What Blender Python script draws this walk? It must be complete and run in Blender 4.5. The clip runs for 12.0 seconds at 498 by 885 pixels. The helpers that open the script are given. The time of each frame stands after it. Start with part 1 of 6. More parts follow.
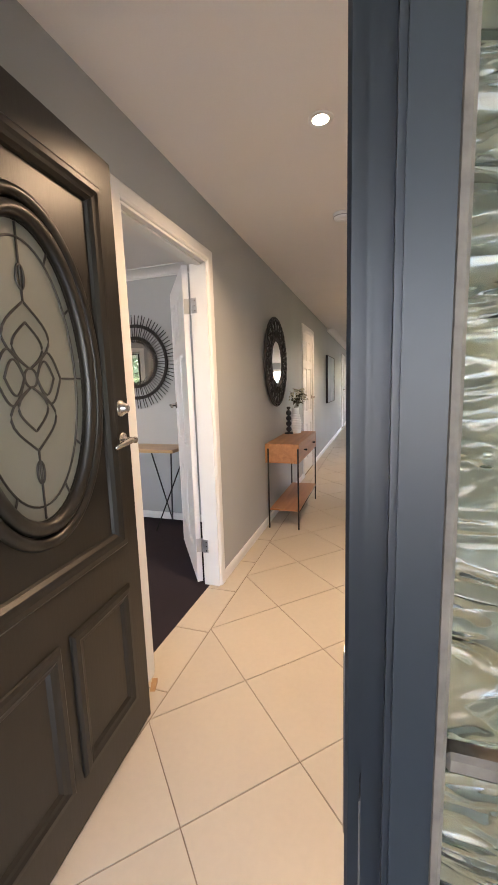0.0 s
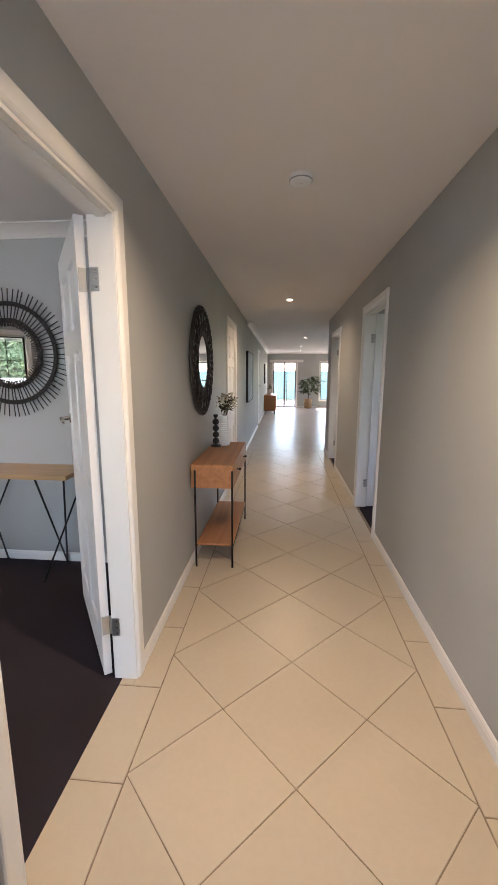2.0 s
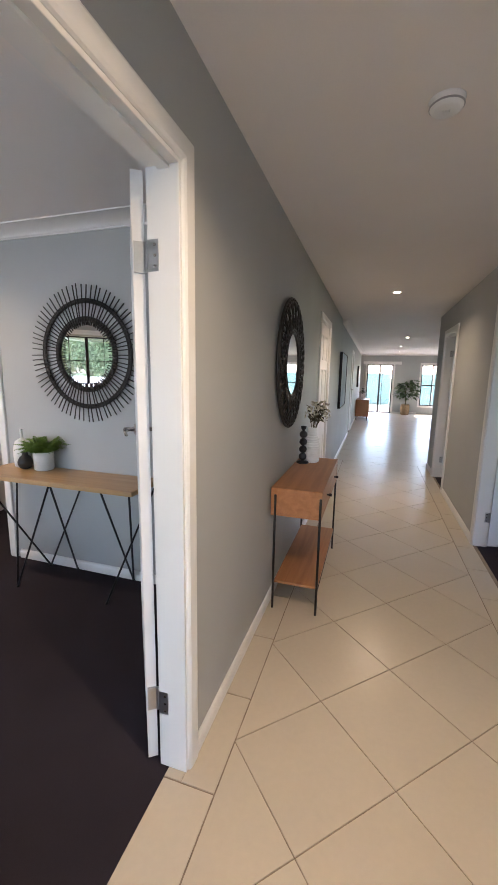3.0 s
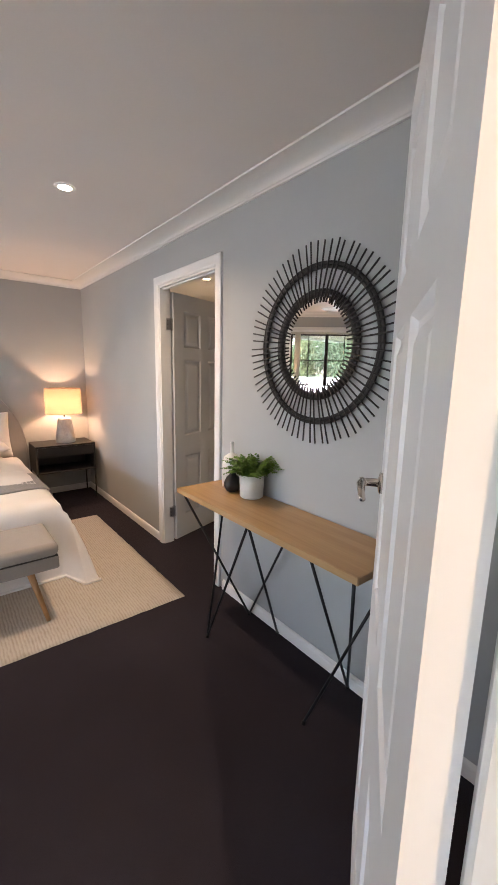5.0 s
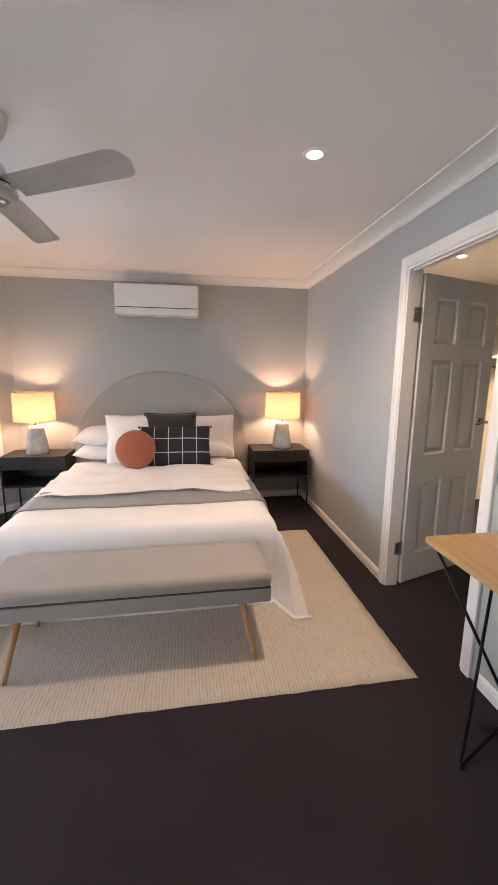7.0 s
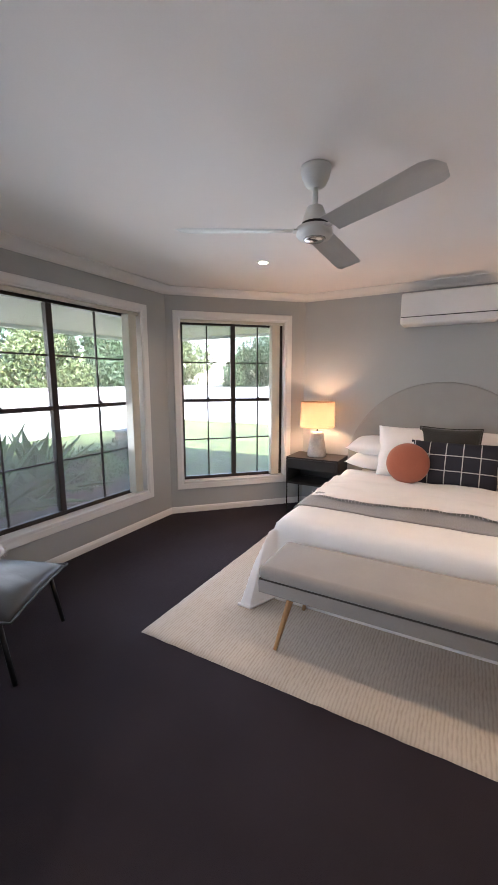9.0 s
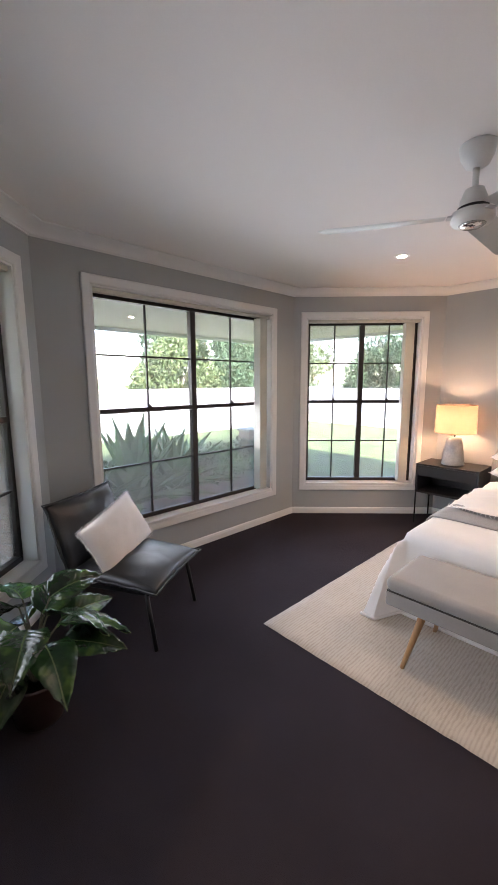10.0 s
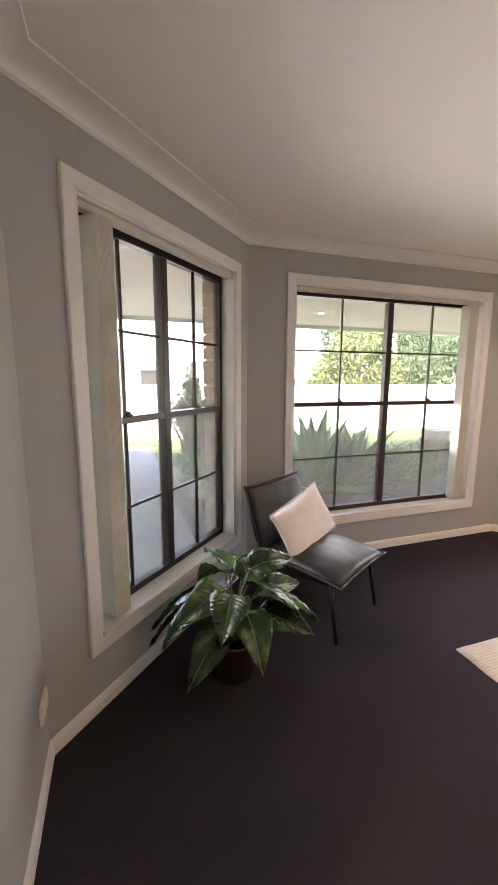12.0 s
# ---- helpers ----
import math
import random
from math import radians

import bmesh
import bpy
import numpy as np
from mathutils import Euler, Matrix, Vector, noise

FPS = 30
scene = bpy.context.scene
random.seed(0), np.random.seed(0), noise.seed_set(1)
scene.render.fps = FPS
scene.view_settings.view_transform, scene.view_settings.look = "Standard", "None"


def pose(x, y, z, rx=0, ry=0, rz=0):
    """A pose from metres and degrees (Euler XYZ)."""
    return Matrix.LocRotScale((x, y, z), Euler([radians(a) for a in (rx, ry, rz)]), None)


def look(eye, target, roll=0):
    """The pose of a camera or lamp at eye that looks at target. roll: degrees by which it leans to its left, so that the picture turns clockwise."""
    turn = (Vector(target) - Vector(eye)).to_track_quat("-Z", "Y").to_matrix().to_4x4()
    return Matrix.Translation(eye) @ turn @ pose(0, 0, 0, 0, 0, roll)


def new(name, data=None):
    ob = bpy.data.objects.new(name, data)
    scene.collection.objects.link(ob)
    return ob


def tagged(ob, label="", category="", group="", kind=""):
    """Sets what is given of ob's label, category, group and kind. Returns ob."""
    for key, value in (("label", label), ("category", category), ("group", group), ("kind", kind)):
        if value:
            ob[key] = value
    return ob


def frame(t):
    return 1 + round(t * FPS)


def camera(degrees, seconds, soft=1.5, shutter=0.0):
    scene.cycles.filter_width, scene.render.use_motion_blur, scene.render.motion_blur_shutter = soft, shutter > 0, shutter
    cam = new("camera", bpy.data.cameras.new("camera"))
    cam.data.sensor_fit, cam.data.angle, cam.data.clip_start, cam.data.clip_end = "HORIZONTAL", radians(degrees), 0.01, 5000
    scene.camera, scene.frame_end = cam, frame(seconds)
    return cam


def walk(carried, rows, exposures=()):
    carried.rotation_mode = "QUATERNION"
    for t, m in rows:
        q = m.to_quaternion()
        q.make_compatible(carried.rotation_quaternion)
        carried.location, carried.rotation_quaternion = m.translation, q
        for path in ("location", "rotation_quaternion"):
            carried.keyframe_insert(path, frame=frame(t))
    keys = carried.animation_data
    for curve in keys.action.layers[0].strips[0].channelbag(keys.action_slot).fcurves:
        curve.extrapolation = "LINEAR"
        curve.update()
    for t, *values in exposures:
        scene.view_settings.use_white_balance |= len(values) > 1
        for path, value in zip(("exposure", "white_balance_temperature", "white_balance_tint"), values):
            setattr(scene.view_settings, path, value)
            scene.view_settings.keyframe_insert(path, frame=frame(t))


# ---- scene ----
cam = camera(65.5, 12.0)
PATH = [
    (0, (0.979, -2.278, 1.31), (0.352, -0.402, 1.021), -1.8),
    (0.5, (0.856, -2.198, 1.313), (0.262, -0.318, 0.972), -2.4),
    (1, (0.741, -2.054, 1.303), (0.377, -0.117, 0.961), -1.9),
    (1.5, (0.69, -1.842, 1.332), (0.468, 0.115, 0.986), -0.7),
    (2, (0.666, -1.636, 1.428), (0.501, 0.327, 1.084), 0.2),
    (2.5, (0.626, -1.398, 1.457), (0.39, 0.562, 1.136), 0.6),
    (3, (0.567, -1.149, 1.455), (-0.027, 0.729, 1.112), 1.0),
    (3.5, (0.482, -0.922, 1.432), (-0.516, 0.782, 1.115), 1.2),
    (3.7, (0.427, -0.843, 1.428), (-0.703, 0.775, 1.102), 1.1),
    (5.5, (-0.239, -0.244, 1.452), (-1.862, 0.87, 1.099), 1.3),
    (6, (-0.428, -0.235, 1.453), (-2.161, 0.701, 1.105), 1.2),
    (6.5, (-0.55, -0.267, 1.464), (-2.408, 0.38, 1.104), 0.7),
    (7, (-0.599, -0.278, 1.454), (-2.54, 0.036, 1.09), 0.5),
    (9, (-0.584, -0.334, 1.454), (-2.308, -1.298, 1.142), -0.1),
    (9.5, (-0.56, -0.363, 1.458), (-2.114, -1.584, 1.148), -0.2),
    (10, (-0.529, -0.389, 1.454), (-1.891, -1.821, 1.149), -0.2),
    (10.5, (-0.507, -0.408, 1.463), (-1.663, -2.01, 1.151), -0.0),
    (11, (-0.474, -0.436, 1.459), (-1.423, -2.167, 1.143), 0.2),
    (11.5, (-0.443, -0.454, 1.452), (-1.191, -2.282, 1.14), -0.0),
    (12, (-0.412, -0.467, 1.445), (-1.041, -2.337, 1.119), 0.3),
]
walk(cam, [(t, look(eye, target, roll)) for t, eye, target, roll in PATH], [(0, 4.25, 7100, 22), (1.0, 4.1, 6650, 19), (2.0, 3.95, 6500, 19), (3.5, 3.95, 6050, 17), (5.5, 4.12, 6750, 20), (7, 4.12, 6500, 20), (9, 3.9, 6350, 20), (11, 4.25, 7000, 24), (12, 4.4, 7600, 26)])

# ---- world, sun, exposure ----
world = bpy.data.worlds.new("world")
scene.world = world
world.use_nodes = True
_nt = world.node_tree
_sky = _nt.nodes.new("ShaderNodeTexSky")
_sky.sky_type = "NISHITA"
_sky.sun_disc = False
_sky.sun_elevation, _sky.sun_rotation = radians(52), radians(17)
_sky.dust_density = 0.8
_bg = _nt.nodes["Background"]
_bg.inputs["Strength"].default_value = 0.15
_nt.links.new(_sky.outputs[0], _bg.inputs[0])
_sun = bpy.data.lights.new("sun", "SUN")
_sun.energy, _sun.angle, _sun.color = 2.0, radians(3), (1, 0.96, 0.9)
new("sun", _sun).matrix_world = look((3, 10, 13.4), (0, 0, 0))


# ---- materials ----
def nodes_of(name):
    m = bpy.data.materials.new(name)
    m.use_nodes = True
    return m, m.node_tree, m.node_tree.nodes["Principled BSDF"]


def mat(name, color, rough=0.5, metal=0.0, var=0.06, scale=6.0, bump=0.1, fine=120.0, spec=0.5, second=None, coat=0.0, object_random=0.0, stretch=None, rvar=0.07):
    """A surface with broad stains, fine grain and relief."""
    m, nt, p = nodes_of(name)
    n, l = nt.nodes, nt.links
    tc = n.new("ShaderNodeTexCoord")
    vec = tc.outputs["Object"]
    if stretch:
        mp = n.new("ShaderNodeMapping")
        mp.inputs["Scale"].default_value = stretch
        l.new(vec, mp.inputs[0])
        vec = mp.outputs[0]
    big, small = n.new("ShaderNodeTexNoise"), n.new("ShaderNodeTexNoise")
    big.inputs["Scale"].default_value, big.inputs["Detail"].default_value = scale, 4
    small.inputs["Scale"].default_value, small.inputs["Detail"].default_value = fine, 3
    l.new(vec, big.inputs["Vector"]), l.new(vec, small.inputs["Vector"])
    mix = n.new("ShaderNodeMixRGB")
    c = Vector(color)
    d = Vector(second) if second else c * (1 - 2.2 * var)
    mix.inputs[1].default_value, mix.inputs[2].default_value = (*(c * (1 + (0 if second else var))), 1), (*d, 1)
    add = n.new("ShaderNodeMath")
    add.operation = "MULTIPLY_ADD"
    l.new(small.outputs[0], add.inputs[0])
    add.inputs[1].default_value = 0.45
    ramp = n.new("ShaderNodeMapRange")
    ramp.inputs[1].default_value, ramp.inputs[2].default_value = 0.45, 0.95
    l.new(big.outputs[0], add.inputs[2])
    l.new(add.outputs[0], ramp.inputs[0])
    l.new(ramp.outputs[0], mix.inputs[0])
    col = mix.outputs[0]
    if object_random:
        oi, hsv, mr = n.new("ShaderNodeObjectInfo"), n.new("ShaderNodeHueSaturation"), n.new("ShaderNodeMapRange")
        mr.inputs[3].default_value, mr.inputs[4].default_value = 1 - object_random, 1 + object_random
        l.new(oi.outputs["Random"], mr.inputs[0])
        l.new(mr.outputs[0], hsv.inputs["Value"])
        l.new(col, hsv.inputs["Color"])
        col = hsv.outputs[0]
    l.new(col, p.inputs["Base Color"])
    rr = n.new("ShaderNodeMapRange")
    rr.inputs[3].default_value, rr.inputs[4].default_value = max(0.02, rough - rvar), min(1, rough + rvar)
    l.new(big.outputs[0], rr.inputs[0])
    l.new(rr.outputs[0], p.inputs["Roughness"])
    p.inputs["Metallic"].default_value = metal
    p.inputs["Specular IOR Level"].default_value = spec
    p.inputs["Coat Weight"].default_value = coat
    if bump:
        b = n.new("ShaderNodeBump")
        b.inputs["Strength"].default_value, b.inputs["Distance"].default_value = bump, 0.004
        l.new(small.outputs[0], b.inputs["Height"])
        l.new(b.outputs[0], p.inputs["Normal"])
    return m


def wood(name, a, b, rough=0.4, along=0, scale=1.0):
    """Timber with stretched grain along one local axis."""
    m, nt, p = nodes_of(name)
    n, l = nt.nodes, nt.links
    tc, mp, noi, wav, ramp = (n.new("ShaderNode" + s) for s in ("TexCoord", "Mapping", "TexNoise", "TexNoise", "ValToRGB"))
    st = [22.0 * scale] * 3
    st[along] = 1.3 * scale
    mp.inputs["Scale"].default_value = st
    l.new(tc.outputs["Object"], mp.inputs[0])
    noi.inputs["Scale"].default_value, noi.inputs["Detail"].default_value, noi.inputs["Distortion"].default_value = 1.2, 6, 0.6
    wav.inputs["Scale"].default_value, wav.inputs["Detail"].default_value = 9, 4
    l.new(mp.outputs[0], noi.inputs["Vector"]), l.new(mp.outputs[0], wav.inputs["Vector"])
    mx = n.new("ShaderNodeMath")
    mx.operation = "MULTIPLY_ADD"
    mx.inputs[1].default_value = 0.3
    l.new(wav.outputs[0], mx.inputs[0]), l.new(noi.outputs[0], mx.inputs[2])
    ramp.color_ramp.elements[0].position, ramp.color_ramp.elements[1].position = 0.45, 0.85
    ramp.color_ramp.elements[0].color, ramp.color_ramp.elements[1].color = (*a, 1), (*b, 1)
    l.new(mx.outputs[0], ramp.inputs[0])
    l.new(ramp.outputs[0], p.inputs["Base Color"])
    p.inputs["Roughness"].default_value = rough
    bp = n.new("ShaderNodeBump")
    bp.inputs["Strength"].default_value, bp.inputs["Distance"].default_value = 0.12, 0.002
    l.new(mx.outputs[0], bp.inputs["Height"])
    l.new(bp.outputs[0], p.inputs["Normal"])
    return m


def fabric(name, color, weave=260.0, depth=0.3, rough=0.95, second=None, sheen=0.3, var=0.05, scale=5.0):
    """Woven cloth: two crossed waves as relief over soft blotches."""
    m = mat(name, color, rough, var=var, scale=scale, bump=0, second=second, spec=0.2)
    nt = m.node_tree
    n, l, p = nt.nodes, nt.links, nt.nodes["Principled BSDF"]
    p.inputs["Sheen Weight"].default_value = sheen
    tc = n.new("ShaderNodeTexCoord")
    add = n.new("ShaderNodeMath")
    for i, ax in enumerate("XY"):
        w = n.new("ShaderNodeTexWave")
        w.bands_direction = ax
        w.inputs["Scale"].default_value, w.inputs["Distortion"].default_value = weave / 6, 1.5
        l.new(tc.outputs["Object"], w.inputs["Vector"])
        l.new(w.outputs["Fac"], add.inputs[i])
    b = n.new("ShaderNodeBump")
    b.inputs["Strength"].default_value, b.inputs["Distance"].default_value = depth, 0.002
    l.new(add.outputs[0], b.inputs["Height"])
    l.new(b.outputs[0], p.inputs["Normal"])
    return m


def emitter(name, color, strength):
    m = bpy.data.materials.new(name)
    m.use_nodes = True
    nt = m.node_tree
    nt.nodes.remove(nt.nodes["Principled BSDF"])
    e = nt.nodes.new("ShaderNodeEmission")
    e.inputs[0].default_value, e.inputs[1].default_value = (*color, 1), strength
    nt.links.new(e.outputs[0], nt.nodes["Material Output"].inputs[0])
    return m


def clear_glass(name, tint=(1, 1, 1), haze=0.0, bump=0.0, bscale=40.0):
    """A clear pane: it lets light through straight and mirrors by Fresnel; haze mixes in a pale diffuse veil."""
    m = bpy.data.materials.new(name)
    m.use_nodes = True
    nt = m.node_tree
    n, l = nt.nodes, nt.links
    n.remove(n["Principled BSDF"])
    tr, gl, fr, pw, mx = (n.new("ShaderNode" + s) for s in ("BsdfTransparent", "BsdfGlossy", "LayerWeight", "Math", "MixShader"))
    tr.inputs[0].default_value = (*tint, 1)
    gl.inputs["Roughness"].default_value = 0.02
    fr.inputs[0].default_value = 0.5
    pw.operation = "POWER"
    pw.inputs[1].default_value = 4.5
    l.new(fr.outputs["Facing"], pw.inputs[0])
    if bump:
        t, b = n.new("ShaderNodeTexVoronoi"), n.new("ShaderNodeBump")
        t.inputs["Scale"].default_value = bscale
        b.inputs["Strength"].default_value, b.inputs["Distance"].default_value = bump, 0.01
        tc = n.new("ShaderNodeTexCoord")
        l.new(tc.outputs["Object"], t.inputs["Vector"])
        l.new(t.outputs["Distance"], b.inputs["Height"])
        l.new(b.outputs[0], gl.inputs["Normal"]), l.new(b.outputs[0], fr.inputs["Normal"])
    l.new(pw.outputs[0], mx.inputs[0]), l.new(tr.outputs[0], mx.inputs[1]), l.new(gl.outputs[0], mx.inputs[2])
    last = mx
    if haze:
        df, m2 = n.new("ShaderNodeBsdfDiffuse"), n.new("ShaderNodeMixShader")
        df.inputs[0].default_value = (0.75, 0.76, 0.76, 1)
        m2.inputs[0].default_value = haze
        l.new(mx.outputs[0], m2.inputs[1]), l.new(df.outputs[0], m2.inputs[2])
        last = m2
    l.new(last.outputs[0], n["Material Output"].inputs[0])
    return m


def lampshade(name, color):
    m = bpy.data.materials.new(name)
    m.use_nodes = True
    nt = m.node_tree
    n, l = nt.nodes, nt.links
    n.remove(n["Principled BSDF"])
    d, t, mx = n.new("ShaderNodeBsdfDiffuse"), n.new("ShaderNodeBsdfTranslucent"), n.new("ShaderNodeMixShader")
    tc, w, mr = n.new("ShaderNodeTexCoord"), n.new("ShaderNodeTexNoise"), n.new("ShaderNodeMixRGB")
    w.inputs["Scale"].default_value, w.inputs["Detail"].default_value = 180, 2
    l.new(tc.outputs["Object"], w.inputs["Vector"])
    mr.inputs[1].default_value, mr.inputs[2].default_value = (*color, 1), (*(Vector(color) * 0.8), 1)
    l.new(w.outputs[0], mr.inputs[0])
    l.new(mr.outputs[0], d.inputs[0]), l.new(mr.outputs[0], t.inputs[0])
    mx.inputs[0].default_value = 0.55
    l.new(d.outputs[0], mx.inputs[1]), l.new(t.outputs[0], mx.inputs[2])
    l.new(mx.outputs[0], n["Material Output"].inputs[0])
    return m


PAINT = mat("wall_paint", (0.405, 0.418, 0.418), 0.55, var=0.02, scale=1.5, bump=0.06, fine=220)
CEIL = mat("ceiling_paint", (0.82, 0.785, 0.76), 0.8, var=0.015, scale=1.2, bump=0.05, fine=150)
TRIM = mat("trim_gloss", (0.76, 0.755, 0.74), 0.34, var=0.008, scale=2, bump=0.0, rvar=0.01)
DOORW = mat("door_white", (0.76, 0.762, 0.765), 0.34, var=0.008, scale=2, bump=0.0, rvar=0.01)
CARPET = mat("carpet", (0.034, 0.028, 0.037), 0.95, var=0.10, scale=1.5, bump=1.0, fine=420, spec=0.15)
TILE = mat("tile_cream", (0.55, 0.485, 0.385), 0.30, var=0.03, scale=1.6, bump=0.03, fine=40, object_random=0.03, rvar=0.012)
GROUT = mat("grout", (0.32, 0.255, 0.19), 0.9, var=0.2, scale=9, bump=0.3)
ALU = mat("bronze_aluminium", (0.035, 0.027, 0.024), 0.35, metal=0.3, var=0.1, scale=5, bump=0.02)
# haze paints the washed-out veil over the outdoor view into the pane
GLASS = clear_glass("window_glass", haze=0.16)
SCREEN = clear_glass("insect_screen_mesh", tint=(0.88, 0.91, 0.90), haze=0.10)
BLIND = fabric("blind_fabric", (0.62, 0.60, 0.52), 300, 0.15)
METALB = mat("black_metal", (0.012, 0.012, 0.013), 0.42, metal=0.4, var=0.1, bump=0.05)
CHROME = mat("satin_nickel", (0.56, 0.52, 0.48), 0.25, metal=1.0, var=0.05, bump=0.02)
STEEL = mat("hinge_steel", (0.5, 0.5, 0.5), 0.35, metal=1.0, var=0.05, bump=0.02)
DOORB = mat("entrance_door_paint", (0.0115, 0.0088, 0.006), 0.36, var=0.1, scale=4, bump=0.1, fine=90, stretch=(1, 1, 0.15))
FRAMEB = mat("entrance_frame_paint", (0.013, 0.017, 0.022), 0.40, var=0.04, scale=3, bump=0.0, rvar=0.02)
MIRROR, _n, _p = nodes_of("mirror_glass")
_p.inputs["Base Color"].default_value, _p.inputs["Metallic"].default_value, _p.inputs["Roughness"].default_value = (0.88, 0.9, 0.9, 1), 1, 0.01
BULB = emitter("downlight_lens", (1.0, 0.84, 0.62), 5)
WHITEP = mat("white_plastic", (0.78, 0.78, 0.77), 0.4, var=0.02, bump=0.02)


# ---- mesh helpers ----
def part(name, bm, material, parent=None, label="", smooth=False):
    me = bpy.data.meshes.new(name)
    if smooth:
        for f in bm.faces:
            f.smooth = True
    bm.to_mesh(me)
    bm.free()
    me.materials.append(material)
    ob = new(name, me)
    if parent:
        ob.parent = parent
    if label:
        ob["label"] = label
    return ob


def thing(name, m, label, category, group=""):
    ob = new(name)
    ob.empty_display_size = 0.1
    ob.matrix_basis = m
    return tagged(ob, label, category, group)


def setting(name, bm, material, label="", category="", smooth=False):
    return tagged(part(name, bm, material, None, "", smooth), label, category, "", "structure")


def box(lo, hi, bevel=0.0, seg=1, bm=None, m=None):
    own = bmesh.new()
    r = bmesh.ops.create_cube(own, size=1)
    c, s = (Vector(lo) + Vector(hi)) / 2, Vector(hi) - Vector(lo)
    bmesh.ops.transform(own, matrix=Matrix.LocRotScale(c, None, s), verts=r["verts"])
    if bevel:
        bmesh.ops.bevel(own, geom=own.edges[:], offset=bevel, segments=seg, affect="EDGES", clamp_overlap=True)
    if m is not None:
        own.transform(m)
    if bm is None:
        return own
    return join(bm, own)


def join(bm, other):
    me = bpy.data.meshes.new("tmp")
    other.to_mesh(me)
    other.free()
    bm.from_mesh(me)
    bpy.data.meshes.remove(me)
    return bm


def rounded(lo, hi, r, nu=32, nv=16):
    """A soft block with round edges of radius r."""
    bm = bmesh.new()
    c, h = (Vector(lo) + Vector(hi)) / 2, (Vector(hi) - Vector(lo)) / 2
    rings = []
    for j in range(nv):
        ph = -math.pi / 2 + math.pi * (j + 0.5) / nv
        ph = math.copysign(min(abs(ph) * 1.066, math.pi / 2), ph)
        row = []
        for i in range(nu):
            th = 2 * math.pi * (i + 0.5) / nu
            d = Vector((math.cos(ph) * math.cos(th), math.cos(ph) * math.sin(th), math.sin(ph)))
            row.append(bm.verts.new([c[k] + math.copysign(h[k] - r, d[k] if k < 2 else ph) + d[k] * r for k in range(3)]))
        rings.append(row)
    for a, b in zip(rings, rings[1:]):
        for i in range(nu):
            bm.faces.new((a[i], a[(i + 1) % nu], b[(i + 1) % nu], b[i]))
    bm.faces.new(rings[0][::-1]), bm.faces.new(rings[-1])
    return bm


def lathe(profile, n=32, bm=None, m=None, cap=True):
    """A turned body from (radius, height) pairs round local z."""
    own = bmesh.new()
    rings = []
    for r, z in profile:
        rings.append([own.verts.new((r * math.cos(a), r * math.sin(a), z)) for a in (2 * math.pi * i / n for i in range(n))])
    for a, b in zip(rings, rings[1:]):
        for i in range(n):
            own.faces.new((a[i], a[(i + 1) % n], b[(i + 1) % n], b[i]))
    if cap:
        for ring, flip in ((rings[0], True), (rings[-1], False)):
            own.faces.new(ring[::-1] if flip else ring)
    if m is not None:
        own.transform(m)
    return own if bm is None else join(bm, own)


def tube(points, radius, n=8, closed=False, bm=None):
    """A round bar along a line of points; radius is one number or one for each point."""
    own = bmesh.new()
    pts = [Vector(p) for p in points]
    k = len(pts)
    rad = radius if isinstance(radius, (list, tuple)) else [radius] * k
    rings = []
    up = Vector((0, 0, 1))
    if closed and max(p.y for p in pts) - min(p.y for p in pts) < 1e-6:
        up = Vector((0, 1, 0))
    for i, p in enumerate(pts):
        a = pts[i - 1] if (i or closed) else p
        b = pts[(i + 1) % k] if (i < k - 1 or closed) else p
        t = (b - a).normalized()
        side = t.cross(up)
        if side.length < 0.05:
            side = t.cross(Vector((0, 1, 0)))
        side.normalize()
        o = side.cross(t)
        rings.append([own.verts.new(p + rad[i] * (side * math.cos(q) + o * math.sin(q))) for q in (2 * math.pi * j / n for j in range(n))])
    for i in range(k if closed else k - 1):
        a, b = rings[i], rings[(i + 1) % k]
        for j in range(n):
            own.faces.new((a[j], a[(j + 1) % n], b[(j + 1) % n], b[j]))
    if not closed:
        own.faces.new(rings[0][::-1]), own.faces.new(rings[-1])
    bmesh.ops.recalc_face_normals(own, faces=own.faces[:])
    return own if bm is None else join(bm, own)


def sweep(path, profile, closed=False, m=None, bm=None):
    """A mitred moulding: profile of (offset to the left of the path, height) along a flat path."""
    own = bmesh.new()
    P = [Vector(p) for p in path]
    k = len(P)
    rings = []
    for i, p in enumerate(P):
        d0 = (p - P[i - 1]).normalized() if (i or closed) else None
        d1 = (P[(i + 1) % k] - p).normalized() if (i < k - 1 or closed) else None
        d0, d1 = d0 or d1, d1 or d0
        n0, n1 = Vector((-d0.y, d0.x)), Vector((-d1.y, d1.x))
        b = (n0 + n1) / max(0.2, 1 + n0.dot(n1))
        rings.append([own.verts.new((p.x + b.x * o, p.y + b.y * o, h)) for o, h in profile])
    q = len(profile)
    for i in range(k if closed else k - 1):
        a, c = rings[i], rings[(i + 1) % k]
        for j in range(q):
            own.faces.new((a[j], c[j], c[(j + 1) % q], a[(j + 1) % q]))
    if not closed:
        own.faces.new(rings[0]), own.faces.new(rings[-1][::-1])
    bmesh.ops.recalc_face_normals(own, faces=own.faces[:])
    if m is not None:
        own.transform(m)
    return own if bm is None else join(bm, own)


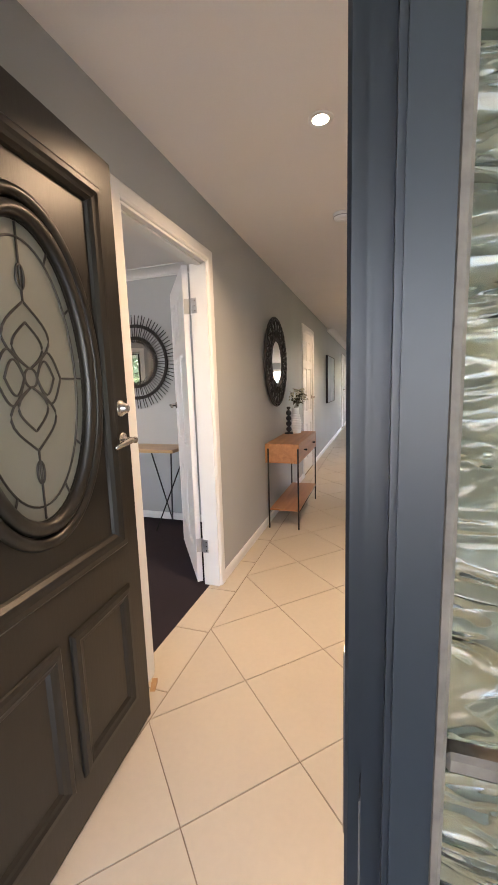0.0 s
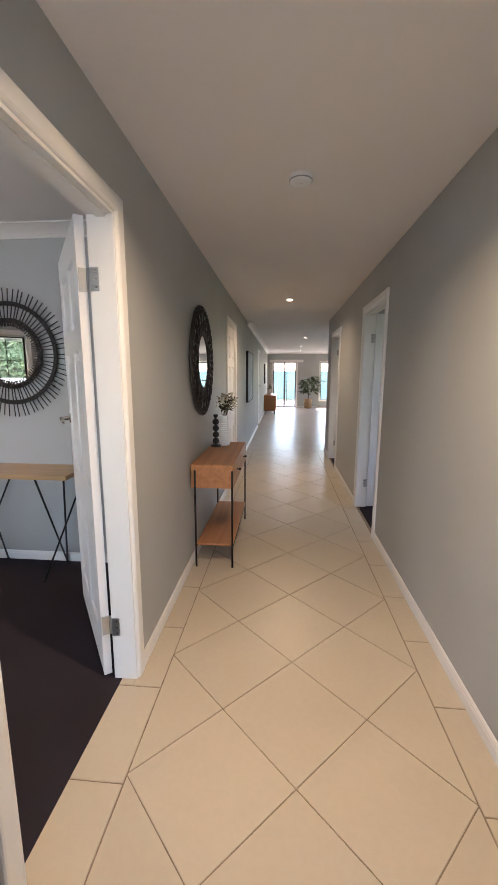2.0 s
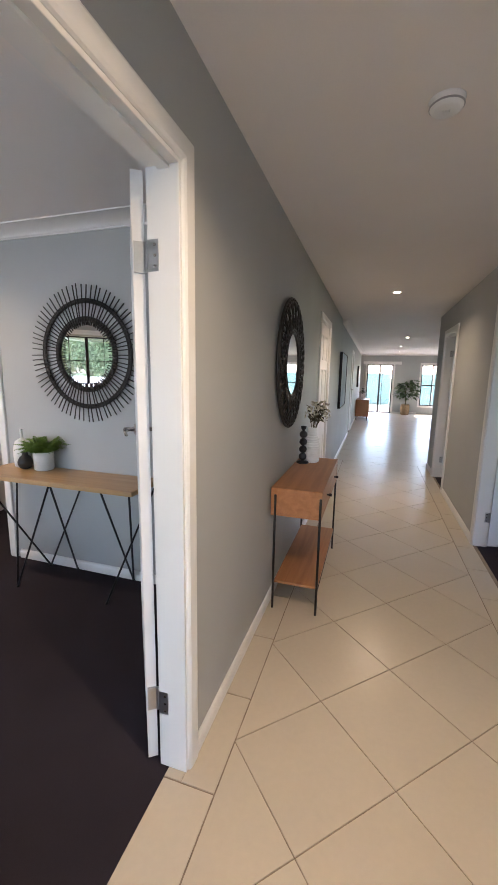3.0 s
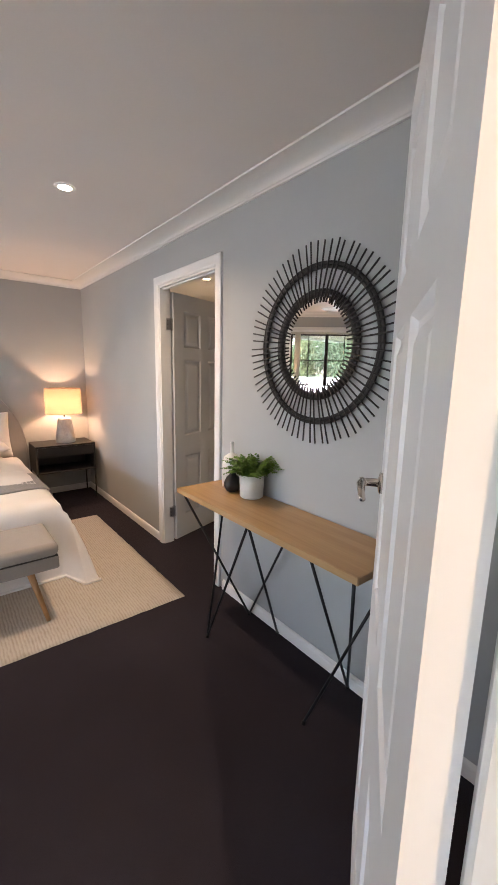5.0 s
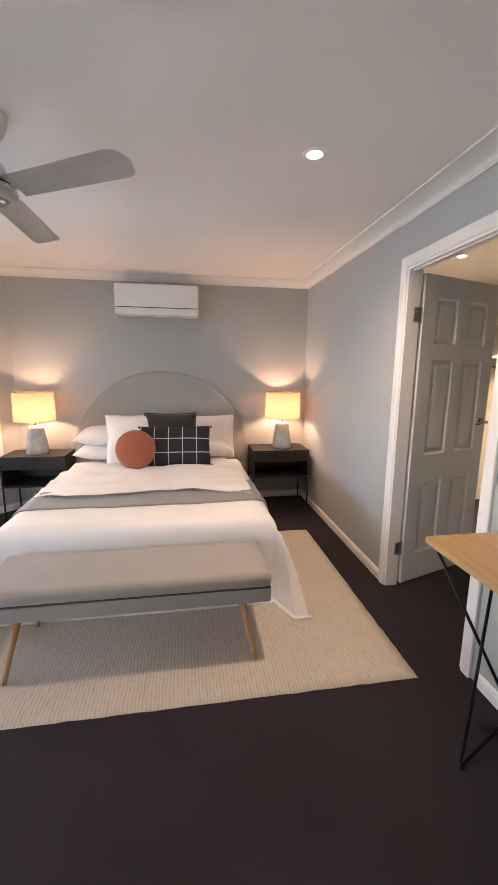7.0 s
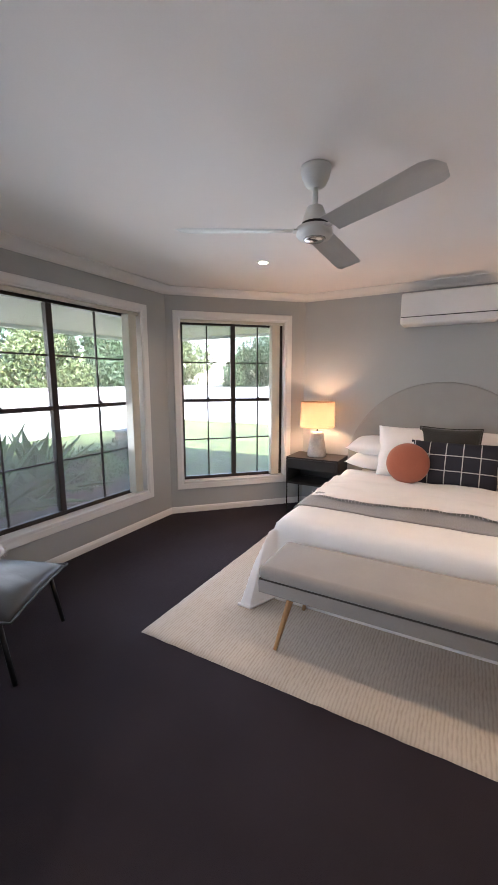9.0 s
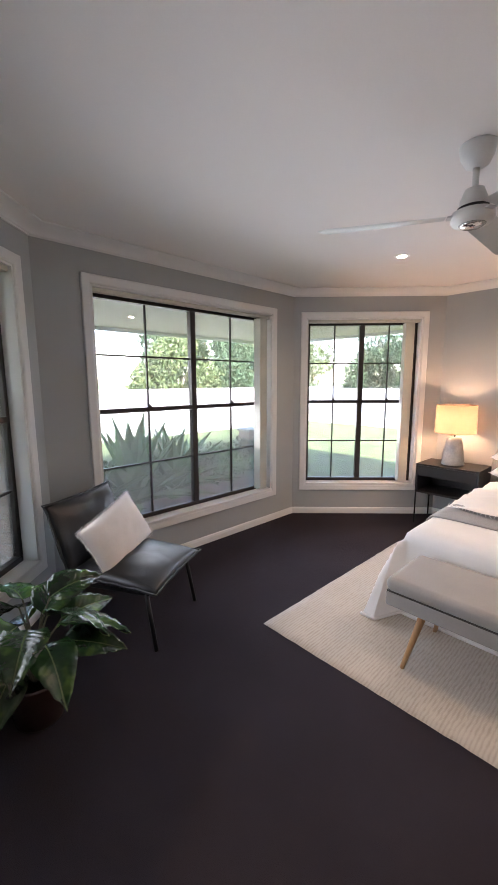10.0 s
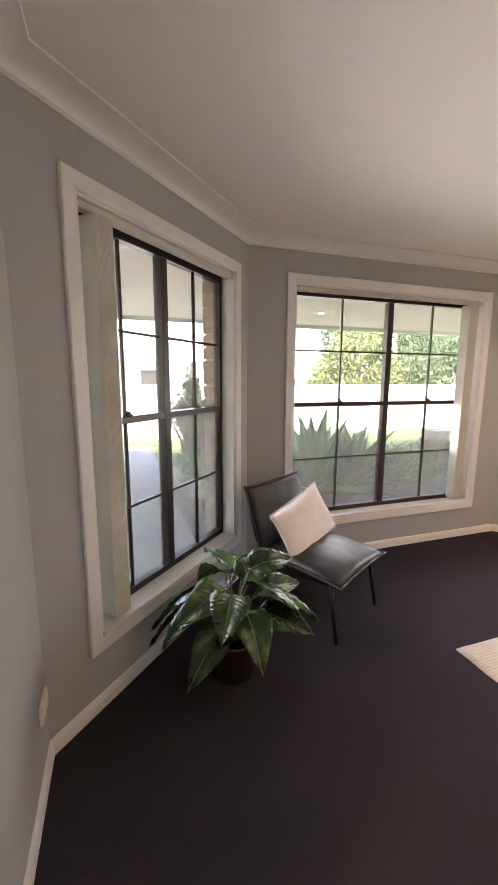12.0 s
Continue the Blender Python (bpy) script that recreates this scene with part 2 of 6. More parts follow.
def prism(poly, z0, z1):
    bm = bmesh.new()
    a = [bm.verts.new((x, y, z0)) for x, y in poly]
    b = [bm.verts.new((x, y, z1)) for x, y in poly]
    k = len(poly)
    bm.faces.new(a[::-1]), bm.faces.new(b)
    for i in range(k):
        bm.faces.new((a[i], a[(i + 1) % k], b[(i + 1) % k], b[i]))
    bmesh.ops.recalc_face_normals(bm, faces=bm.faces[:])
    return bm


def along(p, q):
    """The frame of a wall: x runs from p to q, y to the left of it (into the room), z up."""
    d = (Vector(q) - Vector(p)).normalized()
    return Matrix(((d.x, -d.y, 0, p[0]), (d.y, d.x, 0, p[1]), (0, 0, 1, 0), (0, 0, 0, 1)))


def wall(name, p, q, thick, height, openings=(), material=None, label="", z0=0.0, ext0=0.0, ext1=0.0):
    """A wall whose room face runs from p to q with the room on its left; openings are (s0, s1, z0, z1) cut right through."""
    length = (Vector(q) - Vector(p)).length
    S = sorted({-ext0, length + ext1, *[o for op in openings for o in op[:2]]})
    Z = sorted({z0, height, *[o for op in openings for o in op[2:]]})
    bm = bmesh.new()
    vs = {}

    def v(s, y, z):
        key = (round(s, 5), y, round(z, 5))
        if key not in vs:
            vs[key] = bm.verts.new(key)
        return vs[key]

    def solid(i, j):
        if not (0 <= i < len(S) - 1 and 0 <= j < len(Z) - 1):
            return False
        s, z = (S[i] + S[i + 1]) / 2, (Z[j] + Z[j + 1]) / 2
        return not any(o[0] < s < o[1] and o[2] < z < o[3] for o in openings)

    for i in range(len(S) - 1):
        for j in range(len(Z) - 1):
            if not solid(i, j):
                continue
            a, b, c, d = S[i], S[i + 1], Z[j], Z[j + 1]
            bm.faces.new((v(a, 0, c), v(a, 0, d), v(b, 0, d), v(b, 0, c)))
            bm.faces.new((v(a, -thick, c), v(b, -thick, c), v(b, -thick, d), v(a, -thick, d)))
            for di, dj, e in ((-1, 0, ((a, c), (a, d))), (1, 0, ((b, d), (b, c))), (0, -1, ((b, c), (a, c))), (0, 1, ((a, d), (b, d)))):
                if not solid(i + di, j + dj):
                    (s1, z1), (s2, z2) = e
                    bm.faces.new((v(s1, 0, z1), v(s1, -thick, z1), v(s2, -thick, z2), v(s2, 0, z2)))
    bmesh.ops.recalc_face_normals(bm, faces=bm.faces[:])
    bm.transform(along(p, q))
    return setting(name, bm, material or PAINT, label, "wall")


# ---- plan ----
H = 2.40
XB, YM, YF = -4.89, 1.055, -3.11          # bed wall, mirror wall, front bay wall
CORNERS = [(-0.10, YM), (XB, YM), (XB, -2.00), (-3.78, YF), (-1.285, YF), (-0.10, -1.925)]
HALL_W, HALL_END, LIVE_END = 1.50, 5.75, 15.9

# ---- walls ----
wall("wall_hall_left", (0, 16.1), (0, -2.10), 0.10, H,
     [(16.1 + 0.055, 16.1 + 0.875, -1, 2.05), (16.1 - 3.90, 16.1 - 3.08, -1, 2.05), (16.1 - 9.85, 16.1 - 9.03, -1, 2.05)], label="grey painted plaster wall along the hall")
wall("wall_hall_right", (HALL_W, -2.10), (HALL_W, HALL_END), 0.10, H,
     [(2.1 + 1.73, 2.1 + 2.55, -1, 2.05), (2.1 + 4.26, 2.1 + 5.08, -1, 2.05)], label="grey painted plaster wall with two doorways")
wall("wall_living_return", (HALL_W + 0.1, HALL_END), (7.0, HALL_END), 0.10, H, label="grey painted plaster wall of the living room")
# its opening is out of view, added to let daylight into the living room
wall("wall_living_right", (7.0, HALL_END - 0.1), (7.0, 16.1), 0.10, H, [(1.6, 3.2, 0.6, 2.05)], label="grey painted plaster wall")
wall("wall_living_end", (7.0, LIVE_END), (0, LIVE_END), 0.2, H,
     [(7 - 1.28, 7 - 0.26, -1, 1.98), (7 - 4.6, 7 - 2.35, 0.35, 1.98)], label="grey painted end wall with sliding door")
wall("wall_mirror", (-0.10, YM), (XB - 0.1, YM), 0.08, H, [(2.01, 2.785, -1, 2.07)], label="grey painted bedroom wall behind the console table")
wall("wall_bed", (XB, YM), (XB, -2.00), 0.25, H, ext1=0.1, label="grey painted bedroom wall behind the bed")
W3 = ((XB, -2.00), (-3.78, YF))
W2 = ((-3.78, YF), (-1.285, YF))
W1 = ((-1.285, YF), (-0.10, -1.925))
L1 = (Vector(W1[1]) - Vector(W1[0])).length
OPEN3, OPEN2, OPEN1 = (0.235, 1.43, 0.335, 2.115), (0.345, 2.135, 0.335, 2.115), (L1 - 1.49, L1 - 0.275, 0.335, 2.115)
wall("wall_bay_west", *W3, 0.14, H, [OPEN3], label="grey angled bay wall with a window")
wall("wall_bay_front", *W2, 0.14, H, [OPEN2], label="grey bay wall with a wide window")
wall("wall_bay_east", *W1, 0.14, H, [OPEN1], label="grey angled bay wall with a window")
wall("wall_entrance", (0.0, -1.95), (HALL_W, -1.95), 0.15, H, [(0.10, 1.44, -1, 2.12)], label="front wall round the entrance frame")
# rooms behind the doors
wall("wall_robe_back", (-1.3, 3.3), (XB - 0.1, 3.3), 0.10, H, label="walk-in robe back wall")
wall("wall_robe_side", (-1.3, YM + 0.1), (-1.3, 3.4), 0.10, H, label="walk-in robe side wall")
wall("wall_robe_end", (XB, 3.3), (XB, YM + 0.1), 0.10, H, label="walk-in robe end wall")
# both openings are unseen, added to let daylight onto the open doors
wall("wall_room_a", (4.6, -2.1), (4.6, HALL_END - 0.1), 0.10, H, [(2.6, 4.4, 0.8, 2.05), (6.1, 7.3, 0.9, 2.05)], label="outer wall of the side rooms")
wall("wall_room_b", (4.6, -2.0), (1.6, -2.0), 0.10, H, label="front wall of the side rooms")
wall("wall_room_c", (1.6, 3.4), (4.6, 3.4), 0.10, H, label="wall between the side rooms")

# ---- floors and ceilings ----
setting("floor_bedroom", prism([(-0.07, YM), (XB, YM), (XB, -2.0), (-3.78, YF), (-1.285, YF), (-0.10, -1.925), (-0.07, -1.925)], -0.06, 0.0), CARPET, "charcoal loop-pile carpet", "carpet")
setting("floor_robe", prism([(-1.3, YM), (-1.3, 3.3), (XB, 3.3), (XB, YM)], -0.06, 0.0), CARPET, "charcoal carpet in the robe", "carpet")
setting("floor_side_rooms", prism([(1.53, -2.0), (4.6, -2.0), (4.6, HALL_END - 0.1), (1.53, HALL_END - 0.1)], -0.06, 0.0), CARPET, "dark carpet in the side rooms", "carpet")
setting("floor_hall", prism([(-0.07, -2.10), (1.53, -2.10), (1.53, HALL_END - 0.1), (7.0, HALL_END - 0.1), (7.0, LIVE_END + 0.1), (-0.07, LIVE_END + 0.1)], -0.07, -0.004), GROUT, "tiled hall floor bed with brown grout", "floor")
setting("ceiling_bedroom", prism([(-0.10, YM + 0.05), (XB - 0.1, YM + 0.05), (XB - 0.1, -2.0), (-3.78, YF - 0.1), (-1.285, YF - 0.1), (-0.10, -1.925)], H, H + 0.06), CEIL, "white painted bedroom ceiling", "ceiling")
setting("ceiling_robe", prism([(-1.2, YM + 0.05), (-1.2, 3.4), (XB - 0.1, 3.4), (XB - 0.1, YM + 0.05)], H, H + 0.06), CEIL, "robe ceiling", "ceiling")
setting("ceiling_hall", prism([(-0.10, -2.10), (1.6, -2.10), (1.6, HALL_END - 0.1), (7.1, HALL_END - 0.1), (7.1, 16.1), (-0.10, 16.1)], H, H + 0.06), CEIL, "white painted hall ceiling", "ceiling")
setting("ceiling_side_rooms", prism([(1.6, -2.1), (4.7, -2.1), (4.7, HALL_END - 0.1), (1.6, HALL_END - 0.1)], H, H + 0.06), CEIL, "side room ceiling", "ceiling")

# ---- cornices and skirtings ----
COVE = [(0, 2.334), (0.010, 2.334), (0.013, 2.342)] + [(0.112 - 0.097 * math.cos(math.pi / 2 * k / 9), 2.343 + 0.048 * math.sin(math.pi / 2 * k / 9)) for k in range(10)] + [(0.119, 2.391), (0.121, 2.399), (0, 2.399)]
cove_ob = setting("cornice_bedroom", sweep(CORNERS, COVE, closed=True), TRIM, "white coved plaster cornice", "cornice")
for face in cove_ob.data.polygons:
    face.use_smooth = 2.3431 < face.center.z < 2.3909
setting("cornice_hall", sweep([(7.0, HALL_END), (7.0, LIVE_END), (0, LIVE_END), (0, HALL_END)], COVE), CEIL, "white coved plaster cornice", "cornice")
SKIRT = [(0, 0), (0.014, 0), (0.014, 0.045), (0.011, 0.052), (0.011, 0.058), (0.006, 0.066), (0.003, 0.068), (0, 0.068)]
for k, pts in enumerate(([(-0.10, 0.013), (-0.10, YM), (-2.008, YM)], [(-2.964, YM), *CORNERS[1:], (-0.10, -0.95)],
                         [(0, LIVE_END), (0, 9.93)], [(0, 8.95), (0, 3.98)], [(0, 3.0), (0, 0.013)], [(0, -0.947), (0, -1.95)],
                         [(HALL_W, -1.95), (HALL_W, 1.652)], [(HALL_W, 2.628), (HALL_W, 4.182)], [(HALL_W, 5.158), (HALL_W, HALL_END), (7, HALL_END), (7, LIVE_END), (3.3, LIVE_END)], [(2.28, LIVE_END), (1.36, LIVE_END)])):
    setting("baseboard_%d" % (k + 1), sweep(pts, SKIRT), TRIM, "white painted skirting board", "skirting")

# ---- doorways: casings, jambs ----
CASE = [(0, 0), (0, 0.012), (0.003, 0.0165), (0.009, 0.018), (0.052, 0.0165), (0.061, 0.012), (0.065, 0.007), (0.066, 0)]


def doorway(name, m, w, h, depth, both=True, hinge=None):
    """White architrave and jamb lining of an opening of width w; local x along the wall, y into the near room."""
    bm = bmesh.new()
    t = 0.012
    for lo, hi in (((-0.002, -depth - 0.004, 0), (t, 0.004, h)), ((w - t, -depth - 0.004, 0), (w + 0.002, 0.004, h)), ((t, -depth - 0.004, h - t), (w - t, 0.004, h + 0.002)),
                   ((t, -depth * 0.62, h - t - 0.01), (w - t, -depth * 0.25, h - t))):
        box(lo, hi, 0.0015, 1, bm)
    frame_ob = setting(name, bm, TRIM, "white timber door jamb", "door frame")
    frame_ob.matrix_basis = m
    if hinge is not None:
        for z in (0.27, 1.80):
            x0 = t - 0.0005 if hinge == 0 else w - t - 0.0015
            hp = box((x0, -depth - 0.002, z - 0.045), (x0 + 0.002, -depth + 0.034, z + 0.045))
            part("hinge_plate", hp, STEEL, frame_ob)
            for dz in (-0.03, 0, 0.03):
                sc = lathe([(0.0045, 0), (0.0045, 0.0012), (0.002, 0.0016)], 10, m=Matrix.Translation((x0 + (0.002 if hinge == 0 else 0), -depth + 0.022, z + dz)) @ Matrix.Rotation(math.pi / 2 * (1 if hinge == 0 else -1), 4, "Y"))
                part("screw", sc, CHROME, frame_ob)
    path = [(-0.066, 0), (-0.066, h + 0.066), (w + 0.066, h + 0.066), (w + 0.066, 0)]
    prof = [(-o, d) for o, d in CASE]
    for side in ((0, 1) if both else (0,)):
        c = sweep(path, prof, m=Matrix(((1, 0, 0, 0), (0, 0, 1, 0), (0, 1, 0, 0), (0, 0, 0, 1))) if side == 0 else Matrix(((1, 0, 0, 0), (0, 0, -1, -depth), (0, 1, 0, 0), (0, 0, 0, 1))))
        bmesh.ops.recalc_face_normals(c, faces=c.faces[:])
        part("architrave", c, TRIM, frame_ob)
    return frame_ob


doorway("door_frame_bedroom", along((0, -0.055), (0, -0.875)), 0.82, 2.05, 0.10, hinge=0)
doorway("door_frame_hall_2", along((0, 3.90), (0, 3.08)), 0.82, 2.05, 0.10)
doorway("door_frame_hall_3", along((0, 9.85), (0, 9.03)), 0.82, 2.05, 0.10)
doorway("door_frame_right_1", along((HALL_W, 1.73), (HALL_W, 2.55)), 0.82, 2.05, 0.10, hinge=1)
doorway("door_frame_right_2", along((HALL_W, 4.26), (HALL_W, 5.08)), 0.82, 2.05, 0.10, hinge=1)
doorway("door_frame_robe", along((-2.11, YM), (-2.885, YM)), 0.775, 2.07, 0.08, hinge=1)


def panel_skin(bm, us, vs, panels, y, sgn):
    """One face of a panelled leaf; panels are cells (i, j) with a sunk moulding and a raised field."""
    def q(pts):
        f = [bm.verts.new((u, y + sgn * d, v)) for u, v, d in pts]
        bm.faces.new(f if sgn < 0 else f[::-1])
    for i in range(len(us) - 1):
        for j in range(len(vs) - 1):
            a, b, c, d = us[i], us[i + 1], vs[j], vs[j + 1]
            if (i, j) not in panels:
                q([(a, c, 0), (b, c, 0), (b, d, 0), (a, d, 0)])
                continue
            rings = [(0, 0), (0.010, -0.011), (0.020, -0.012), (0.045, -0.003), (0.050, -0.003)]
            R = [[(a + o, c + o, h), (b - o, c + o, h), (b - o, d - o, h), (a + o, d - o, h)] for o, h in rings]
            for r0, r1 in zip(R, R[1:]):
                for k in range(4):
                    q([r0[k], r0[(k + 1) % 4], r1[(k + 1) % 4], r1[k]])
            q(R[-1])


def panel_leaf(w=0.79, h=2.03, t=0.036):
    us = [0, 0.115, w / 2 - 0.05, w / 2 + 0.05, w - 0.115, w]
    vs = [0, 0.20, 0.72, 0.90, 1.52, 1.62, 1.90, h]
    panels = {(i, j) for i in (1, 3) for j in (1, 3, 5)}
    bm = bmesh.new()
    panel_skin(bm, us, vs, panels, 0, -1)
    panel_skin(bm, us, vs, panels, t, 1)
    bmesh.ops.remove_doubles(bm, verts=bm.verts[:], dist=0.0001)
    for a, b in (((0, 0), (0, h)), ((0, h), (w, h)), ((w, h), (w, 0)), ((w, 0), (0, 0))):
        f = [bm.verts.new((u, y, v)) for u, v, y in ((*a, 0), (*b, 0), (*b, t), (*a, t))]
        bm.faces.new(f)
    bmesh.ops.recalc_face_normals(bm, faces=bm.faces[:])
    return bm


def lever(side=1, toward=-1):
    """A lever handle: rose, neck and a tapered grip; local y points out of the leaf."""
    bm = lathe([(0.027, 0), (0.027, 0.006), (0.022, 0.009), (0.011, 0.011), (0.010, 0.045), (0.012, 0.05), (0.010, 0.056)], 20, m=Matrix.Rotation(-math.pi / 2 * side, 4, "X"))
    tube([(0, 0.048 * side, 0), (0.03 * toward, 0.052 * side, 0.002), (0.075 * toward, 0.050 * side, -0.004), (0.112 * toward, 0.046 * side, -0.012)], [0.010, 0.0105, 0.009, 0.007], 10, bm=bm)
    return bm


def hinged_door(name, m, label, w=0.79, handle_z=1.11, hinge_side=1):
    """A white six-panel door; the local origin is the hinge, x runs along the leaf, y is its thickness."""
    d = tagged(new(name), label, "door", "", "structure")
    d.matrix_basis = m
    bm = panel_leaf(w)
    bm.transform(Matrix.Translation((0.004, 0, 0.012)))
    part("leaf", bm, DOORW, d)
    for y, s in ((0.036, 1), (0, -1)):
        h = part("door_handle", lever(s, -1), CHROME, d, "brushed nickel lever handle", True)
        h.location = (w - 0.06, y, handle_z)
    for z in (0.27, 1.80):
        hb = bmesh.new()
        tube([(-0.004, -0.004 * hinge_side + (0.036 if hinge_side < 0 else 0), z - 0.045), (-0.004, -0.004 * hinge_side + (0.036 if hinge_side < 0 else 0), z + 0.045)], 0.006, 8, bm=hb)
        yy = 0 if hinge_side > 0 else 0.036
        box((-0.0035, yy - 0.0005 if hinge_side > 0 else 0.004, z - 0.045), (0.0055, 0.032 if hinge_side > 0 else yy + 0.0005, z + 0.045), bm=hb)
        part("hinge", hb, STEEL, d)
    return d


def leaf_pose(x, y, ang):
    return pose(x, y, 0, 0, 0, ang)

# ---- lights of the place ----
def downlight(x, y, power, z=H, group="ceiling downlights", label="recessed white ceiling downlight, glowing warm"):
    d = thing("downlight", pose(x, y, z), label, "downlight", group)
    part("trim_ring", lathe([(0.034, -0.004), (0.050, -0.004), (0.053, -0.001), (0.053, 0.0), (0.036, 0.0)], 28, cap=False), WHITEP, d, smooth=True)
    part("lens", lathe([(0.002, -0.003), (0.034, -0.003), (0.034, 0.0)], 24), BULB, d)
    if power:
        li = bpy.data.lights.new("downlight", "AREA")
        li.shape, li.size, li.energy, li.color, li.spread = "DISK", 0.07, power, (1.0, 0.74, 0.46), radians(140)
        o = new("downlight_lamp", li)
        o.matrix_basis = pose(x, y, z - 0.012)
    return d


downlight(0.735, -0.475, 1.45)
downlight(0.743, 3.71, 0.8)
for x, y in ((1.25, 9.0), (1.27, 12.0), (1.38, 14.5)):
    downlight(x, y, 0.3)
downlight(-2.447, 0.305, 0.9)
downlight(-3.528, -1.846, 0.5)
downlight(-3.70, 1.99, 5.0)

# added lamp in the open entrance, for the daylight of the porch
_pl = bpy.data.lights.new("entrance_daylight", "AREA")
_pl.shape, _pl.size, _pl.size_y, _pl.energy, _pl.color, _pl.spread = "RECTANGLE", 0.70, 1.80, 0.22, (0.84, 0.93, 1.0), radians(150)
new("entrance_daylight", _pl).matrix_basis = pose(0.60, -1.945, 1.05, 90, 0, 0)

# ---- doors ----
hinged_door("door_bedroom", leaf_pose(-0.122, -0.052, 124.5), "white six-panel bedroom door standing open on the carpet", 0.79, 1.175)
hinged_door("door_hall_2", leaf_pose(-0.008, 3.092, 90), "closed white six-panel door", 0.796)
hinged_door("door_hall_3", leaf_pose(-0.008, 9.042, 90), "closed white six-panel door far down the hall", 0.796)
hinged_door("door_right_1", leaf_pose(1.605, 2.53, 12), "white six-panel door standing open into a carpeted room", 0.79, hinge_side=-1)
hinged_door("door_right_2", leaf_pose(1.605, 5.06, 8), "white six-panel door standing open", 0.79, hinge_side=-1)
hinged_door("door_robe", leaf_pose(-2.868, 1.158, 108), "white six-panel robe door standing ajar", 0.745, hinge_side=-1)


# ---- entrance door and frame ----
FROST, _n, _p = nodes_of("frosted_glass")
_p.inputs["Base Color"].default_value = (0.22, 0.22, 0.185, 1)
_p.inputs["Roughness"].default_value = 0.42
_p.inputs["Transmission Weight"].default_value = 0.3
_t = _n.nodes.new("ShaderNodeTexNoise")
_t.inputs["Scale"].default_value = 260
_b = _n.nodes.new("ShaderNodeBump")
_b.inputs["Strength"].default_value, _b.inputs["Distance"].default_value = 0.3, 0.002
_n.links.new(_t.outputs[0], _b.inputs["Height"])
_n.links.new(_b.outputs[0], _p.inputs["Normal"])
LEAD = mat("lead_came", (0.06, 0.055, 0.05), 0.45, metal=0.6, var=0.15, bump=0.1)


def ellipse(cx, cz, a, b, y, n=56):
    return [(cx + a * math.cos(2 * math.pi * i / n), y, cz + b * math.sin(2 * math.pi * i / n)) for i in range(n)]


